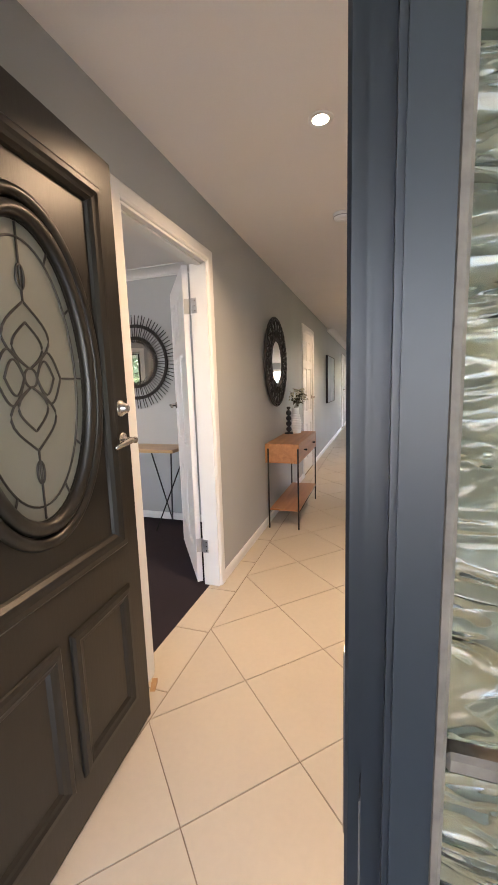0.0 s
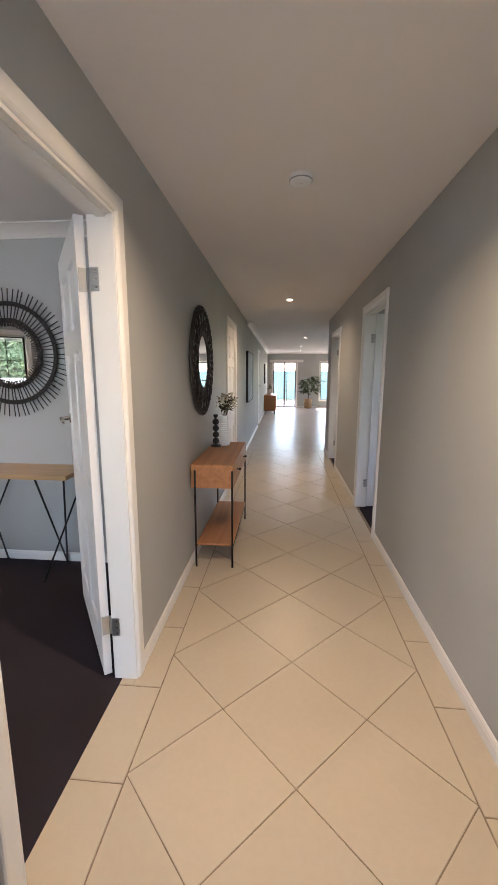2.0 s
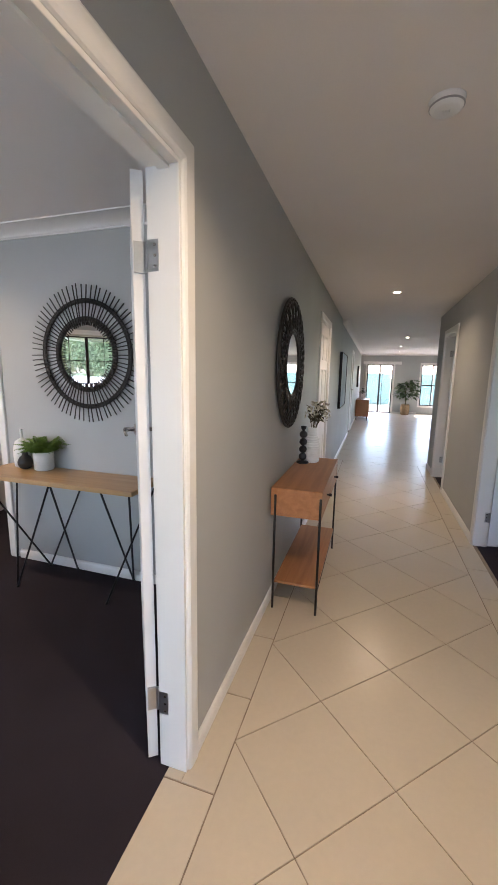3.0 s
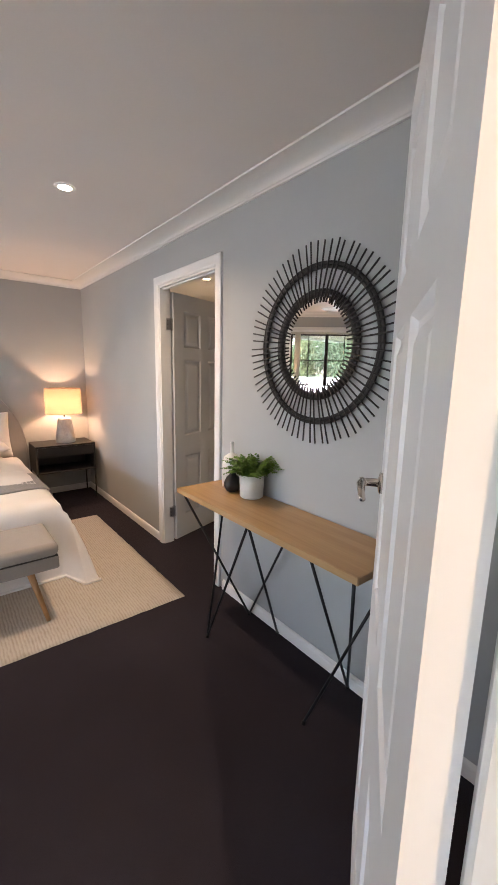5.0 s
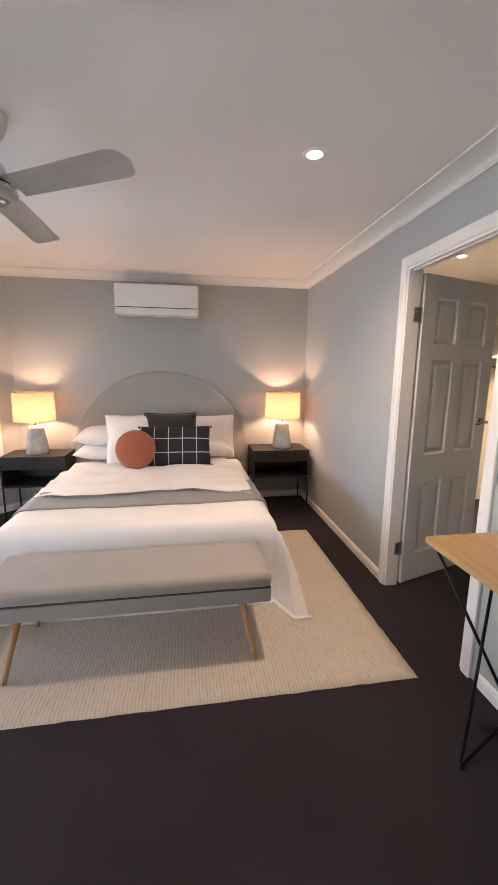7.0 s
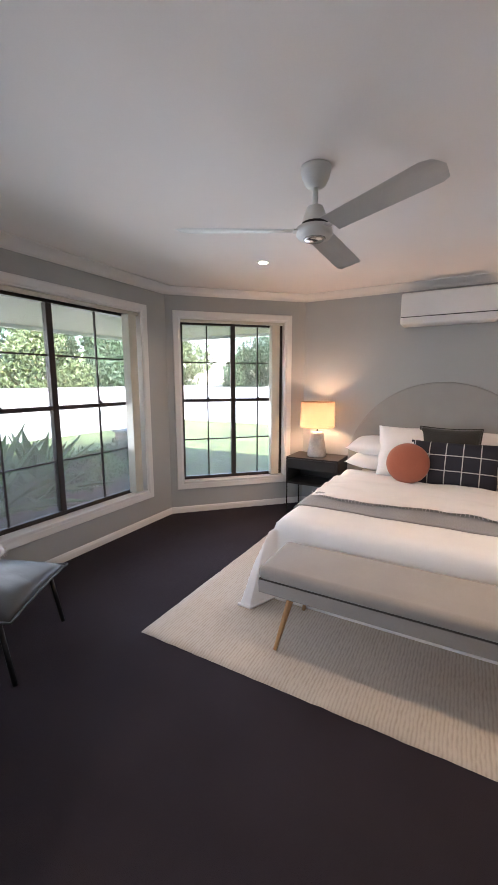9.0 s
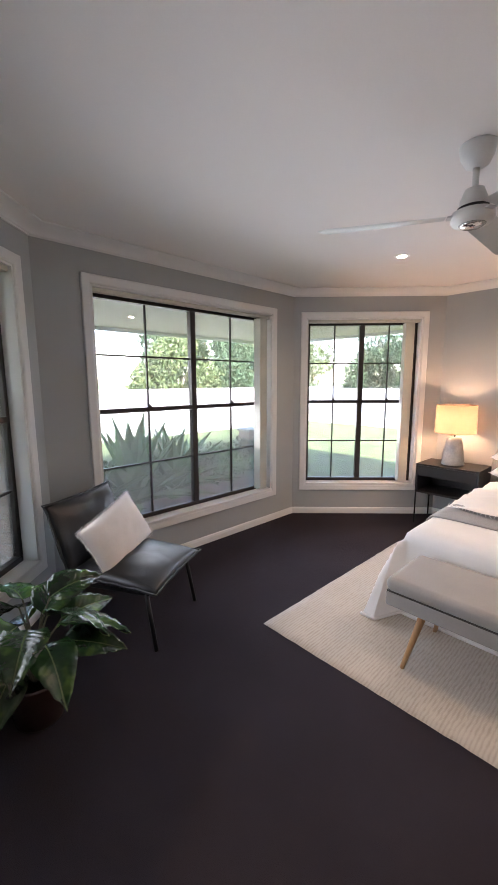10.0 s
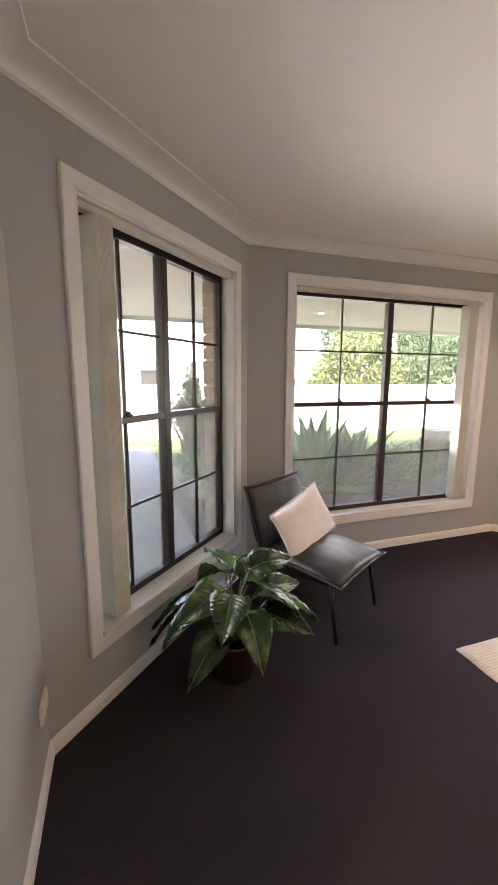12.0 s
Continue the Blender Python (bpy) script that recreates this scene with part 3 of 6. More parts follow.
def entrance_leaf():
    """The dark entrance door with an oval leadlight over two small panels; hinge at the origin, x along the leaf."""
    w, h, t = 0.82, 2.03, 0.042
    d = tagged(new("door_entrance"), "dark brown painted entrance door with oval leadlight, standing open", "door", "", "structure")
    d.matrix_basis = leaf_pose(0.190, -1.912, 94.3) @ Matrix.Translation((0, 0, 0.012))
    cx, cz, ga, gb_ = 0.41, 1.335, 0.195, 0.375
    bm = bmesh.new()
    for y, s in ((0, -1), (t, 1)):
        panel_skin(bm, [0, w], [0, 0.155], (), y, s)
        panel_skin(bm, [0, 0.09, 0.375, 0.435, 0.725, w], [0.155, 0.60], {(1, 0), (3, 0)}, y, s)
        panel_skin(bm, [0, w], [0.60, 0.765], (), y, s)
        for a, b in ((0, 0.085), (0.735, w)):
            panel_skin(bm, [a, b], [0.765, 1.915], (), y, s)
        panel_skin(bm, [0, w], [1.915, h], (), y, s)
        n = 64
        rect, rect2, ov = [], [], []
        for i in range(n):
            a = 2 * math.pi * i / n + math.pi / n
            c, q = math.cos(a), math.sin(a)
            for lst, hw, hz, dep in ((rect, 0.325, 0.575, 0), (rect2, 0.305, 0.555, -0.014)):
                k = min(hw / max(abs(c), 1e-6), hz / max(abs(q), 1e-6))
                # snap the nearest ray to each corner
                px, pz = c * k, q * k
                if abs(abs(px) - hw) < 0.05 and abs(abs(pz) - hz) < 0.05:
                    px, pz = math.copysign(hw, px), math.copysign(hz, pz)
                lst.append(bm.verts.new((cx + px, y + s * dep, 1.34 + pz)))
            ov.append(bm.verts.new((cx + ga * c, y + s * -0.014, cz + gb_ * q)))
        rim = [bm.verts.new((v.co.x, t / 2, v.co.z)) for v in ov]
        for A, B in ((rect, rect2), (rect2, ov), (ov, rim)):
            for i in range(n):
                bm.faces.new((A[i], A[(i + 1) % n], B[(i + 1) % n], B[i]))
    for a, b in (((0, 0), (0, h)), ((0, h), (w, h)), ((w, h), (w, 0)), ((w, 0), (0, 0))):
        bm.faces.new([bm.verts.new((u, y, v)) for u, v, y in ((*a, 0), (*b, 0), (*b, t), (*a, t))])
    bmesh.ops.remove_doubles(bm, verts=bm.verts[:], dist=0.0002)
    bmesh.ops.recalc_face_normals(bm, faces=bm.faces[:])
    part("leaf", bm, DOORB, d)
    for y in (-0.003, t + 0.003):
        for a, b, r in ((0.250, 0.435, 0.017), (0.212, 0.394, 0.020)):
            part("oval_moulding", tube(ellipse(cx, cz, a, b, y + (0.008 if y < 0 else -0.008)), r, 8, True), DOORB, d, smooth=True)
        # bolection mouldings round the glazed field and the two lower panels
        for u0, u1, v0, v1 in ((0.085, 0.735, 0.765, 1.915), (0.09, 0.375, 0.155, 0.60), (0.435, 0.725, 0.155, 0.60)):
            part("panel_moulding", sweep([(u0 + 0.020, v0 + 0.020), (u1 - 0.020, v0 + 0.020), (u1 - 0.020, v1 - 0.020), (u0 + 0.020, v1 - 0.020)], [(-0.030, -0.002), (-0.028, 0.007), (-0.020, 0.013), (-0.004, 0.014), (0.006, 0.009), (0.016, 0.006), (0.026, -0.004), (0.030, -0.016)], True, Matrix(((1, 0, 0, 0), (0, 0, -1 if y < 0 else 1, y + (0.003 if y < 0 else -0.003)), (0, 1, 0, 0), (0, 0, 0, 1)))), DOORB, d)
    g = lathe([(0.001, -0.002), (1, -0.002), (1, 0.002), (0.001, 0.002)], 56, m=Matrix.Translation((cx, t / 2, cz)) @ Matrix.Diagonal((ga + 0.004, 1, gb_ + 0.004, 1)) @ Matrix.Rotation(math.pi / 2, 4, "X"))
    pane = part("oval_pane", g, FROST, d, "frosted oval glass")
    came = bmesh.new()
    y, r = t / 2 - 0.004, 0.0031
    tube(ellipse(cx, cz, ga * 0.86, gb_ * 0.90, y), r, 6, True, came)
    tube(ellipse(cx, cz, 0.020, 0.024, y, 20), r, 6, True, came)
    for sgn in (1, -1):
        for w2, l2 in ((0.055, 0.115), (0.085, 0.165)):
            pts = [(cx + w2 * math.sin(math.pi * k / 10) * (1 - 0.25 * k / 10), y, cz + sgn * (0.022 + l2 * k / 10)) for k in range(11)]
            tube(pts, r, 6, False, came)
            tube([(2 * cx - p[0], p[1], p[2]) for p in pts], r, 6, False, came)
            pts = [(cx + sgn * (0.020 + l2 * 0.52 * k / 10), y, cz + w2 * 0.8 * math.sin(math.pi * k / 10)) for k in range(11)]
            tube(pts, r, 6, False, came)
            tube([(p[0], p[1], 2 * cz - p[2]) for p in pts], r, 6, False, came)
        tube([(cx, y, cz + sgn * 0.185), (cx, y, cz + sgn * gb_ * 0.99)], r, 6, False, came)
        tube([(cx + 0.012 * math.sin(2 * math.pi * k / 16), y, cz + sgn * (0.245 + 0.03 * math.cos(2 * math.pi * k / 16))) for k in range(16)], r, 6, True, came)
        tube([(cx + sgn * 0.11, y, cz), (cx + sgn * ga * 0.99, y, cz)], r, 6, False, came)
        for a in (0.55, 1.05, -0.55, -1.05):
            c, q = math.cos(a), math.sin(a)
            tube([(cx + sgn * c * ga * 0.86, y, cz + q * gb_ * 0.9), (cx + sgn * c * ga, y, cz + q * gb_)], r, 6, False, came)
    part("lead_came", came, LEAD, d, "dark leaded floral tracery", True)
    for yy, s in ((0, -1), (t, 1)):
        h1 = part("door_handle", lever(s, -1), CHROME, d, "brushed nickel lever", True)
        h1.location = (w - 0.05, yy, 1.125)
        k = part("deadlock", lathe([(0.030, 0), (0.030, 0.006), (0.024, 0.012), (0.018, 0.016), (0.016, 0.030), (0.010, 0.034)], 22, m=Matrix.Rotation(-math.pi / 2 * s, 4, "X")), CHROME, d, "brushed nickel deadlock knob", True)
        k.location = (w - 0.05, yy, 1.235)
    part("latch_plate", box((w - 0.0005, 0.010, 1.05), (w + 0.0015, 0.032, 1.20)), CHROME, d)
    return d


entrance_leaf()
BEADM = mat("putty_bead", (0.13, 0.105, 0.085), 0.6, var=0.15, scale=30)
SIDEGL, _n, _p = nodes_of("sidelight_glass")
_p.inputs["Base Color"].default_value = (0.40, 0.46, 0.38, 1)
_p.inputs["Roughness"].default_value, _p.inputs["Transmission Weight"].default_value = 0.06, 0.92
_tc, _mp, _t, _b = (_n.nodes.new("ShaderNode" + k) for k in ("TexCoord", "Mapping", "TexNoise", "Bump"))
_mp.inputs["Scale"].default_value = (9, 9, 26)
_t.inputs["Scale"].default_value, _t.inputs["Detail"].default_value, _t.inputs["Distortion"].default_value = 1.0, 2, 1.2
_b.inputs["Strength"].default_value, _b.inputs["Distance"].default_value = 1.0, 0.02
_n.links.new(_tc.outputs["Object"], _mp.inputs[0]), _n.links.new(_mp.outputs[0], _t.inputs["Vector"])
_n.links.new(_t.outputs[0], _b.inputs["Height"]), _n.links.new(_b.outputs[0], _p.inputs["Normal"])
ef = tagged(part("door_frame_entrance", box((0.958, -2.0, 0), (1.022, -1.94, 2.10), 0.003), FRAMEB), "blue-grey painted entrance frame with sidelight", "door frame", "", "structure")
for nm, lo, hi in (("stop", (0.972, -2.034, 0), (1.022, -2.0, 2.10)), ("post_face", (0.986, -2.062, 0), (1.0135, -2.034, 2.10)), ("hinge_post", (0.10, -2.06, 0), (0.150, -1.94, 2.10)),
                   ("head", (0.10, -2.06, 2.05), (1.44, -1.945, 2.118)), ("end_post", (1.39, -2.06, 0), (1.44, -1.945, 2.05)), ("sidelight_sill", (1.022, -2.05, 0), (1.39, -1.95, 0.10))):
    part(nm, box(lo, hi, 0.004, 2), FRAMEB, ef)
for k in range(4):
    z0 = 0.10 + k * 0.4875
    pn = part("pane", box((1.022, -2.038, z0 + 0.012), (1.39, -2.030, z0 + 0.4755)), SIDEGL, ef, "rippled greenish glass")
    pn.visible_shadow = False
    part("glazing_bar", box((1.022, -2.046, z0 - 0.006), (1.39, -2.020, z0 + 0.008), 0.003), BEADM, ef)
part("bead", box((1.0135, -2.052, 0.10), (1.0215, -2.034, 2.05), 0.002), BEADM, ef, "pale glazing bead")
part("strike_plate", box((0.9565, -1.992, 0.93), (0.9582, -1.955, 1.10), 0.0003), CHROME, ef)
part("lock_recess", box((0.9705, -2.028, 0.86), (0.9722, -2.006, 1.01), 0.0003), CHROME, ef, "worn steel lock keeper")
setting("threshold", box((0.10, -2.10, -0.03), (1.44, -1.94, 0.006), 0.004), mat("threshold_alu", (0.45, 0.42, 0.38), 0.4, metal=0.8), "metal door threshold", "threshold")

# ---- windows ----
def window(name, p, q, op, blind_end, label, screens=()):
    """A bronze sliding-sash window of two bays with glazing bars, white reveal and architrave, and a stacked vertical blind."""
    s0, s1, z0, z1 = op
    base = along(p, q)
    wn = tagged(new(name), label, "window", "", "structure")
    wn.matrix_basis = base
    flat = Matrix(((1, 0, 0, 0), (0, 0, 1, 0), (0, 1, 0, 0), (0, 0, 0, 1)))
    ring = sweep([(s0 - 0.066, z0 - 0.066), (s1 + 0.066, z0 - 0.066), (s1 + 0.066, z1 + 0.066), (s0 - 0.066, z1 + 0.066)], CASE, True, flat)
    bmesh.ops.recalc_face_normals(ring, faces=ring.faces[:])
    part("architrave", ring, TRIM, wn)
    t = 0.012
    for lo, hi in (((s0 - 0.002, -0.11, z0), (s0 + t, 0.003, z1)), ((s1 - t, -0.11, z0), (s1 + 0.002, 0.003, z1)), ((s0 + t, -0.11, z1 - t), (s1 - t, 0.003, z1 + 0.002))):
        part("reveal_board", box(lo, hi, 0.001), TRIM, wn)
    part("window_sill", box((s0, -0.11, z0 - 0.004), (s1, 0.022, z0 + 0.018), 0.004, 2), TRIM, wn)
    a, b, lo, hi = s0 + t, s1 - t, z0 + 0.018, z1 - t
    y0, y1 = -0.137, -0.088
    mid, rail = (a + b) / 2, 1.245
    fb = 0.036
    fr = [((a, y0, lo), (b, y1, lo + fb)), ((a, y0, hi - fb - 0.012), (b, y1, hi)), ((a, y0, lo + fb), (a + 0.030, y1, hi - fb - 0.012)), ((b - 0.030, y0, lo + fb), (b, y1, hi - fb - 0.012)),
          ((mid - 0.026, y0, lo + fb), (mid + 0.026, y1 + 0.006, hi - fb - 0.012))]
    for l_, h_ in fr:
        part("frame_bar", box(l_, h_, 0.003), ALU, wn)
    for u0, u1 in ((a + 0.030, mid - 0.026), (mid + 0.026, b - 0.030)):
        um = (u0 + u1) / 2
        part("meeting_rail", box((u0, y0 + 0.006, rail - 0.017), (u1, y1 + 0.004, rail + 0.017), 0.003), ALU, wn)
        lt = box((um - 0.020, y1 + 0.002, rail + 0.016), (um + 0.020, y1 + 0.016, rail + 0.032), 0.004)
        box((um - 0.010, y1 - 0.002, rail + 0.030), (um + 0.014, y1 + 0.012, rail + 0.044), 0.004, 1, lt)
        part("latch", lt, ALU, wn)
        for v0, v1 in ((lo + fb, rail - 0.017), (rail + 0.017, hi - fb - 0.012)):
            vm = (v0 + v1) / 2
            part("glazing_bar", box((um - 0.0065, y0 + 0.018, v0), (um + 0.0065, y1 - 0.012, v1), 0.002), ALU, wn)
            for e0, e1 in ((u0, um - 0.0065), (um + 0.0065, u1)):
                part("glazing_bar", box((e0, y0 + 0.018, vm - 0.0065), (e1, y1 - 0.012, vm + 0.0065), 0.002), ALU, wn)
                for f0, f1 in ((v0, vm - 0.0065), (vm + 0.0065, v1)):
                    g = part("pane", box((e0, -0.118, f0), (e1, -0.114, f1)), GLASS, wn)
                    g.visible_shadow = False
        if screens:
            sc = part("fly_screen", box((u0, -0.1365, lo + fb), (u1, -0.1345, rail - 0.017)), SCREEN, wn, "fine grey insect mesh")
            sc.visible_shadow = False
    # added strip lamp in the opening, for the light of sky and sunlit fence
    li = bpy.data.lights.new("window_daylight", "AREA")
    li.shape, li.size, li.size_y, li.energy, li.color = "RECTANGLE", b - a - 0.3, 0.45, 0.235 * (b - a) * (hi - lo), (0.84, 0.93, 1.0)
    li.spread = radians(128)
    new("window_daylight", li).matrix_basis = base @ Matrix.Translation((mid, -0.075, 1.02)) @ Matrix.Rotation(math.pi / 2, 4, "X")
    # vertical blind: headrail and stacked slats
    vb = thing("vertical_blind", base @ Matrix.Translation((0, 0, 0)), "cream fabric vertical blind stacked open beside the window", "blind", "window blinds")
    part("headrail", box((a + 0.004, -0.056, hi - 0.030), (b - 0.004, -0.014, hi - 0.001), 0.003), BLIND, vb, "cream headrail")
    n = 15
    for k in range(n):
        s = a + 0.070 + k * 0.0062 if blind_end == 0 else b - 0.070 - k * 0.0062
        ang = 90 + (k % 3 - 1) * 0.25
        sl = box((-0.0445 + 0.001 * (k % 2), -0.0029, lo + 0.018), (0.0445 + 0.001 * (k % 2), 0.0029, hi - 0.034), 0.0012)
        sl.transform(Matrix.Translation((s, -0.034, 0)) @ Matrix.Rotation(radians(ang), 4, "Z"))
        part("slat", sl, BLIND, vb)
    return wn


window("window_1", *W1, OPEN1, 1, "bronze framed sash window with glazing bars in the angled bay", (1,))
window("window_2", *W2, OPEN2, 0, "wide bronze framed sash window with glazing bars", (1,))
window("window_3", *W3, OPEN3, 0, "narrow bronze framed sash window beside the bed")

# ---- hall: console table ----
OAK = wood("oak_orange", (0.42, 0.19, 0.075), (0.30, 0.125, 0.045), 0.38, along=1)
TOPW = wood("pale_oak", (0.52, 0.34, 0.165), (0.41, 0.25, 0.11), 0.30, along=0)
LEGW = wood("beech_leg", (0.50, 0.30, 0.15), (0.40, 0.22, 0.10), 0.45, along=2)
ct = thing("console_table", pose(0, 1.05, 0), "orange oak hall console with black metal legs and two drawers", "console table")
for lo, hi in (((0.016, 0.006, 0.770), (0.326, 0.994, 0.786)), ((0.016, 0.006, 0.612), (0.326, 0.994, 0.626)), ((0.016, 0.006, 0.626), (0.326, 0.020, 0.770)), ((0.016, 0.980, 0.626), (0.326, 0.994, 0.770)), ((0.016, 0.020, 0.626), (0.026, 0.980, 0.770))):
    part("panel", box(lo, hi, 0.001), OAK, ct)
for y0, y1 in ((0.023, 0.498), (0.502, 0.977)):
    dr = part("drawer", box((0.308, y0, 0.629), (0.325, y1, 0.767), 0.0015), OAK, ct)
    kn = part("knob", lathe([(0.006, 0), (0.006, 0.014), (0.010, 0.016), (0.010, 0.030), (0.008, 0.032)], 14, m=Matrix.Translation((0.325, (y0 + y1) / 2, 0.70)) @ Matrix.Rotation(math.pi / 2, 4, "Y")), METALB, dr, "small black knob", True)
part("shelf", box((0.050, 0.008, 0.168), (0.322, 0.992, 0.184), 0.002), OAK, ct)
for x in (0.045, 0.318):
    for y in (0.0, 1.0):
        part("leg", tube([(x, y, 0), (x, y, 0.745)], 0.0075, 10), METALB, ct, smooth=True)
    part("rail", tube([(x, 0.0, 0.160), (x, 1.0, 0.160)], 0.006, 8), METALB, ct, smooth=True)

BLACKC = mat("black_ceramic", (0.012, 0.012, 0.013), 0.35, var=0.1, bump=0.1, fine=60)
WHITEC = mat("white_ceramic", (0.72, 0.72, 0.70), 0.45, var=0.04, bump=0.15, fine=70)
ch = thing("candle_holder", pose(0.075, 1.80, 0.786), "black turned bobbin candle holder on the console", "candle holder")
prof = [(0.046, 0), (0.048, 0.006), (0.044, 0.014), (0.014, 0.02)]
for k in range(4):
    z = 0.022 + k * 0.058
    for j in range(9):
        a = -1.25 + 2.5 * j / 8
        prof.append((0.030 * math.cos(a), z + 0.029 + 0.030 * math.sin(a)))
prof += [(0.012, 0.262), (0.020, 0.272), (0.022, 0.290), (0.014, 0.292)]
part("stem", lathe(prof, 28), BLACKC, ch, smooth=True)
vs_ = thing("vase", pose(0.135, 1.87, 0.786), "ribbed white ceramic vase with dried flowers", "vase")
vp = [(0.050, 0), (0.056, 0.006)]
for k in range(12):
    z = 0.012 + k * 0.018
    r = 0.060 + 0.004 * math.sin(k / 11 * math.pi) - max(0, k - 6) * 0.0045
    vp += [(r - 0.004, z), (r, z + 0.005), (r, z + 0.013)]
vp += [(0.034, 0.24), (0.036, 0.275), (0.031, 0.276), (0.029, 0.22)]
part("body", lathe(vp, 32), WHITEC, vs_, smooth=True)
FLOWER = mat("dried_petal", (0.62, 0.58, 0.45), 0.9, var=0.2, scale=30)
STEMG = mat("dried_stem", (0.10, 0.09, 0.05), 0.8, var=0.2, scale=30)


def leaf_bm(length, width, bend=0.3, fold=0.25, n=8, m=None, tip=1.0):
    """A pointed leaf along local x with a midrib fold and a droop."""
    bm = bmesh.new()
    rows = []
    for i in range(n + 1):
        u = i / n
        w = width * math.sin(math.pi * min(1, u ** 0.75 * 1.0)) ** 0.9 * (1 if u < 1 else 0)
        x = length * (u - 0.12 * bend * u * u)
        z = -bend * length * u * u * tip
        rows.append([bm.verts.new((x, s * w / 2, z + abs(s) * fold * w / 2)) for s in (-1, -0.5, 0, 0.5, 1)])
    for a, b in zip(rows, rows[1:]):
        for j in range(4):
            bm.faces.new((a[j], b[j], b[j + 1], a[j + 1]))
    bmesh.ops.remove_doubles(bm, verts=bm.verts[:], dist=1e-5)
    ex = bmesh.ops.solidify(bm, geom=bm.faces[:], thickness=0.0012) if length > 0.12 else None
    if m is not None:
        bm.transform(m)
    return bm


rnd = random.Random(7)
fl, st = bmesh.new(), bmesh.new()
for k in range(9):
    a, lean = rnd.uniform(0, 6.28), rnd.uniform(0.02, 0.12)
    top = Vector((lean * math.cos(a) + 0.02, lean * math.sin(a), rnd.uniform(0.36, 0.50)))
    tube([(0, 0, 0.2), (top.x * 0.4, top.y * 0.4, 0.3), top], 0.0022, 6, False, st)
    for j in range(16):
        q = top + Vector((rnd.gauss(0, 0.02), rnd.gauss(0, 0.02), rnd.gauss(0, 0.02)))
        join(fl, leaf_bm(rnd.uniform(0.025, 0.04), 0.018, 0.4, 0.3, 4, Matrix.Translation(q) @ Euler((rnd.uniform(0, 6), rnd.uniform(0, 6), rnd.uniform(0, 6))).to_matrix().to_4x4()))
    for j in range(5):
        q = Vector((top.x * 0.7, top.y * 0.7, 0.33 + 0.02 * j))
        join(st, leaf_bm(rnd.uniform(0.05, 0.08), 0.03, 0.4, 0.3, 4, Matrix.Translation(q) @ Euler((rnd.uniform(-1, 1), rnd.uniform(-1.2, 0.2), rnd.uniform(0, 6))).to_matrix().to_4x4()))
part("flower_bunch", fl, FLOWER, vs_, "cream dried petals")
part("foliage", st, STEMG, vs_, "dark dried stems and leaves")


# ---- hall: woven mirror, smoke alarm, canvas ----
RATTAN = mat("black_rattan", (0.018, 0.015, 0.013), 0.5, var=0.2, scale=40, bump=0.3, fine=90)


def disc_mirror(parent, r):
    """Local plane xz, facing -y."""
    part("mirror_glass", lathe([(0.001, -0.003), (r, -0.003), (r, 0.0), (0.001, 0.0)], 64, m=Matrix.Rotation(math.pi / 2, 4, "X")), MIRROR, parent)


def circ(r, y, n=72):
    return [(r * math.cos(2 * math.pi * i / n), y, r * math.sin(2 * math.pi * i / n)) for i in range(n)]


hm = thing("wall_mirror", pose(0.004, 1.52, 1.53, 0, 0, 90), "round hall mirror in a wide black woven rattan frame", "mirror")
part("backing", lathe([(0.19, 0.002), (0.222, 0.004), (0.222, 0.012), (0.19, 0.012)], 48, m=Matrix.Rotation(math.pi / 2, 4, "X")), RATTAN, hm)
disc_mirror(hm, 0.205)
for o in hm.children:
    if o.name.startswith("mirror_glass"):
        o.location = (0, -0.022, 0)
for r, y, q in ((0.212, -0.020, 0.012), (0.235, -0.024, 0.009), (0.33, -0.030, 0.006), (0.405, -0.022, 0.010), (0.425, -0.018, 0.009)):
    part("ring", tube(circ(r, y), q, 8, True), RATTAN, hm, smooth=True)
for s in (1, -1):
    wv = bmesh.new()
    for k in range(44):
        a0 = 2 * math.pi * k / 44
        pts = []
        for j in range(7):
            u = j / 6
            r, a = 0.232 + 0.19 * u, a0 + s * (0.16 * math.sin(math.pi * u) + 0.12 * u)
            pts.append((r * math.cos(a), -0.026 - 0.010 * math.sin(math.pi * u) * (1 if (k + (s > 0)) % 2 else 0.4), r * math.sin(a)))
        tube(pts, 0.0058, 6, False, wv)
    part("weave", wv, RATTAN, hm, smooth=True)
sm = thing("smoke_alarm", pose(0.741, 0.50, H), "white round ceiling smoke alarm", "smoke alarm")
part("body", lathe([(0.040, -0.034), (0.050, -0.030), (0.056, -0.020), (0.058, -0.002), (0.060, 0.0)], 40), WHITEP, sm, smooth=True)
part("vent_ring", lathe([(0.0525, -0.024), (0.0575, -0.021), (0.0575, -0.018), (0.0525, -0.016)], 40, cap=False), mat("alarm_grille", (0.4, 0.4, 0.4), 0.6), sm)
part("test_button", lathe([(0.010, -0.037), (0.012, -0.034), (0.012, -0.03)], 20), WHITEP, sm)
ARTM = mat("canvas_art", (0.55, 0.60, 0.64), 0.8, var=0.2, scale=3, second=(0.35, 0.42, 0.48))
cv = thing("canvas_picture", pose(0.0, 5.55, 0.92), "pale blue canvas picture in a black frame on the hall wall", "picture")
part("canvas", box((0.004, 0.012, 0.012), (0.036, 1.188, 0.928), 0.002), ARTM, cv)
fb_ = bmesh.new()
for lo, hi in (((0.002, 0, 0), (0.045, 0.012, 0.94)), ((0.002, 1.188, 0), (0.045, 1.20, 0.94)), ((0.002, 0.012, 0), (0.045, 1.188, 0.012)), ((0.002, 0.012, 0.928), (0.045, 1.188, 0.94))):
    box(lo, hi, 0.001, 1, fb_)
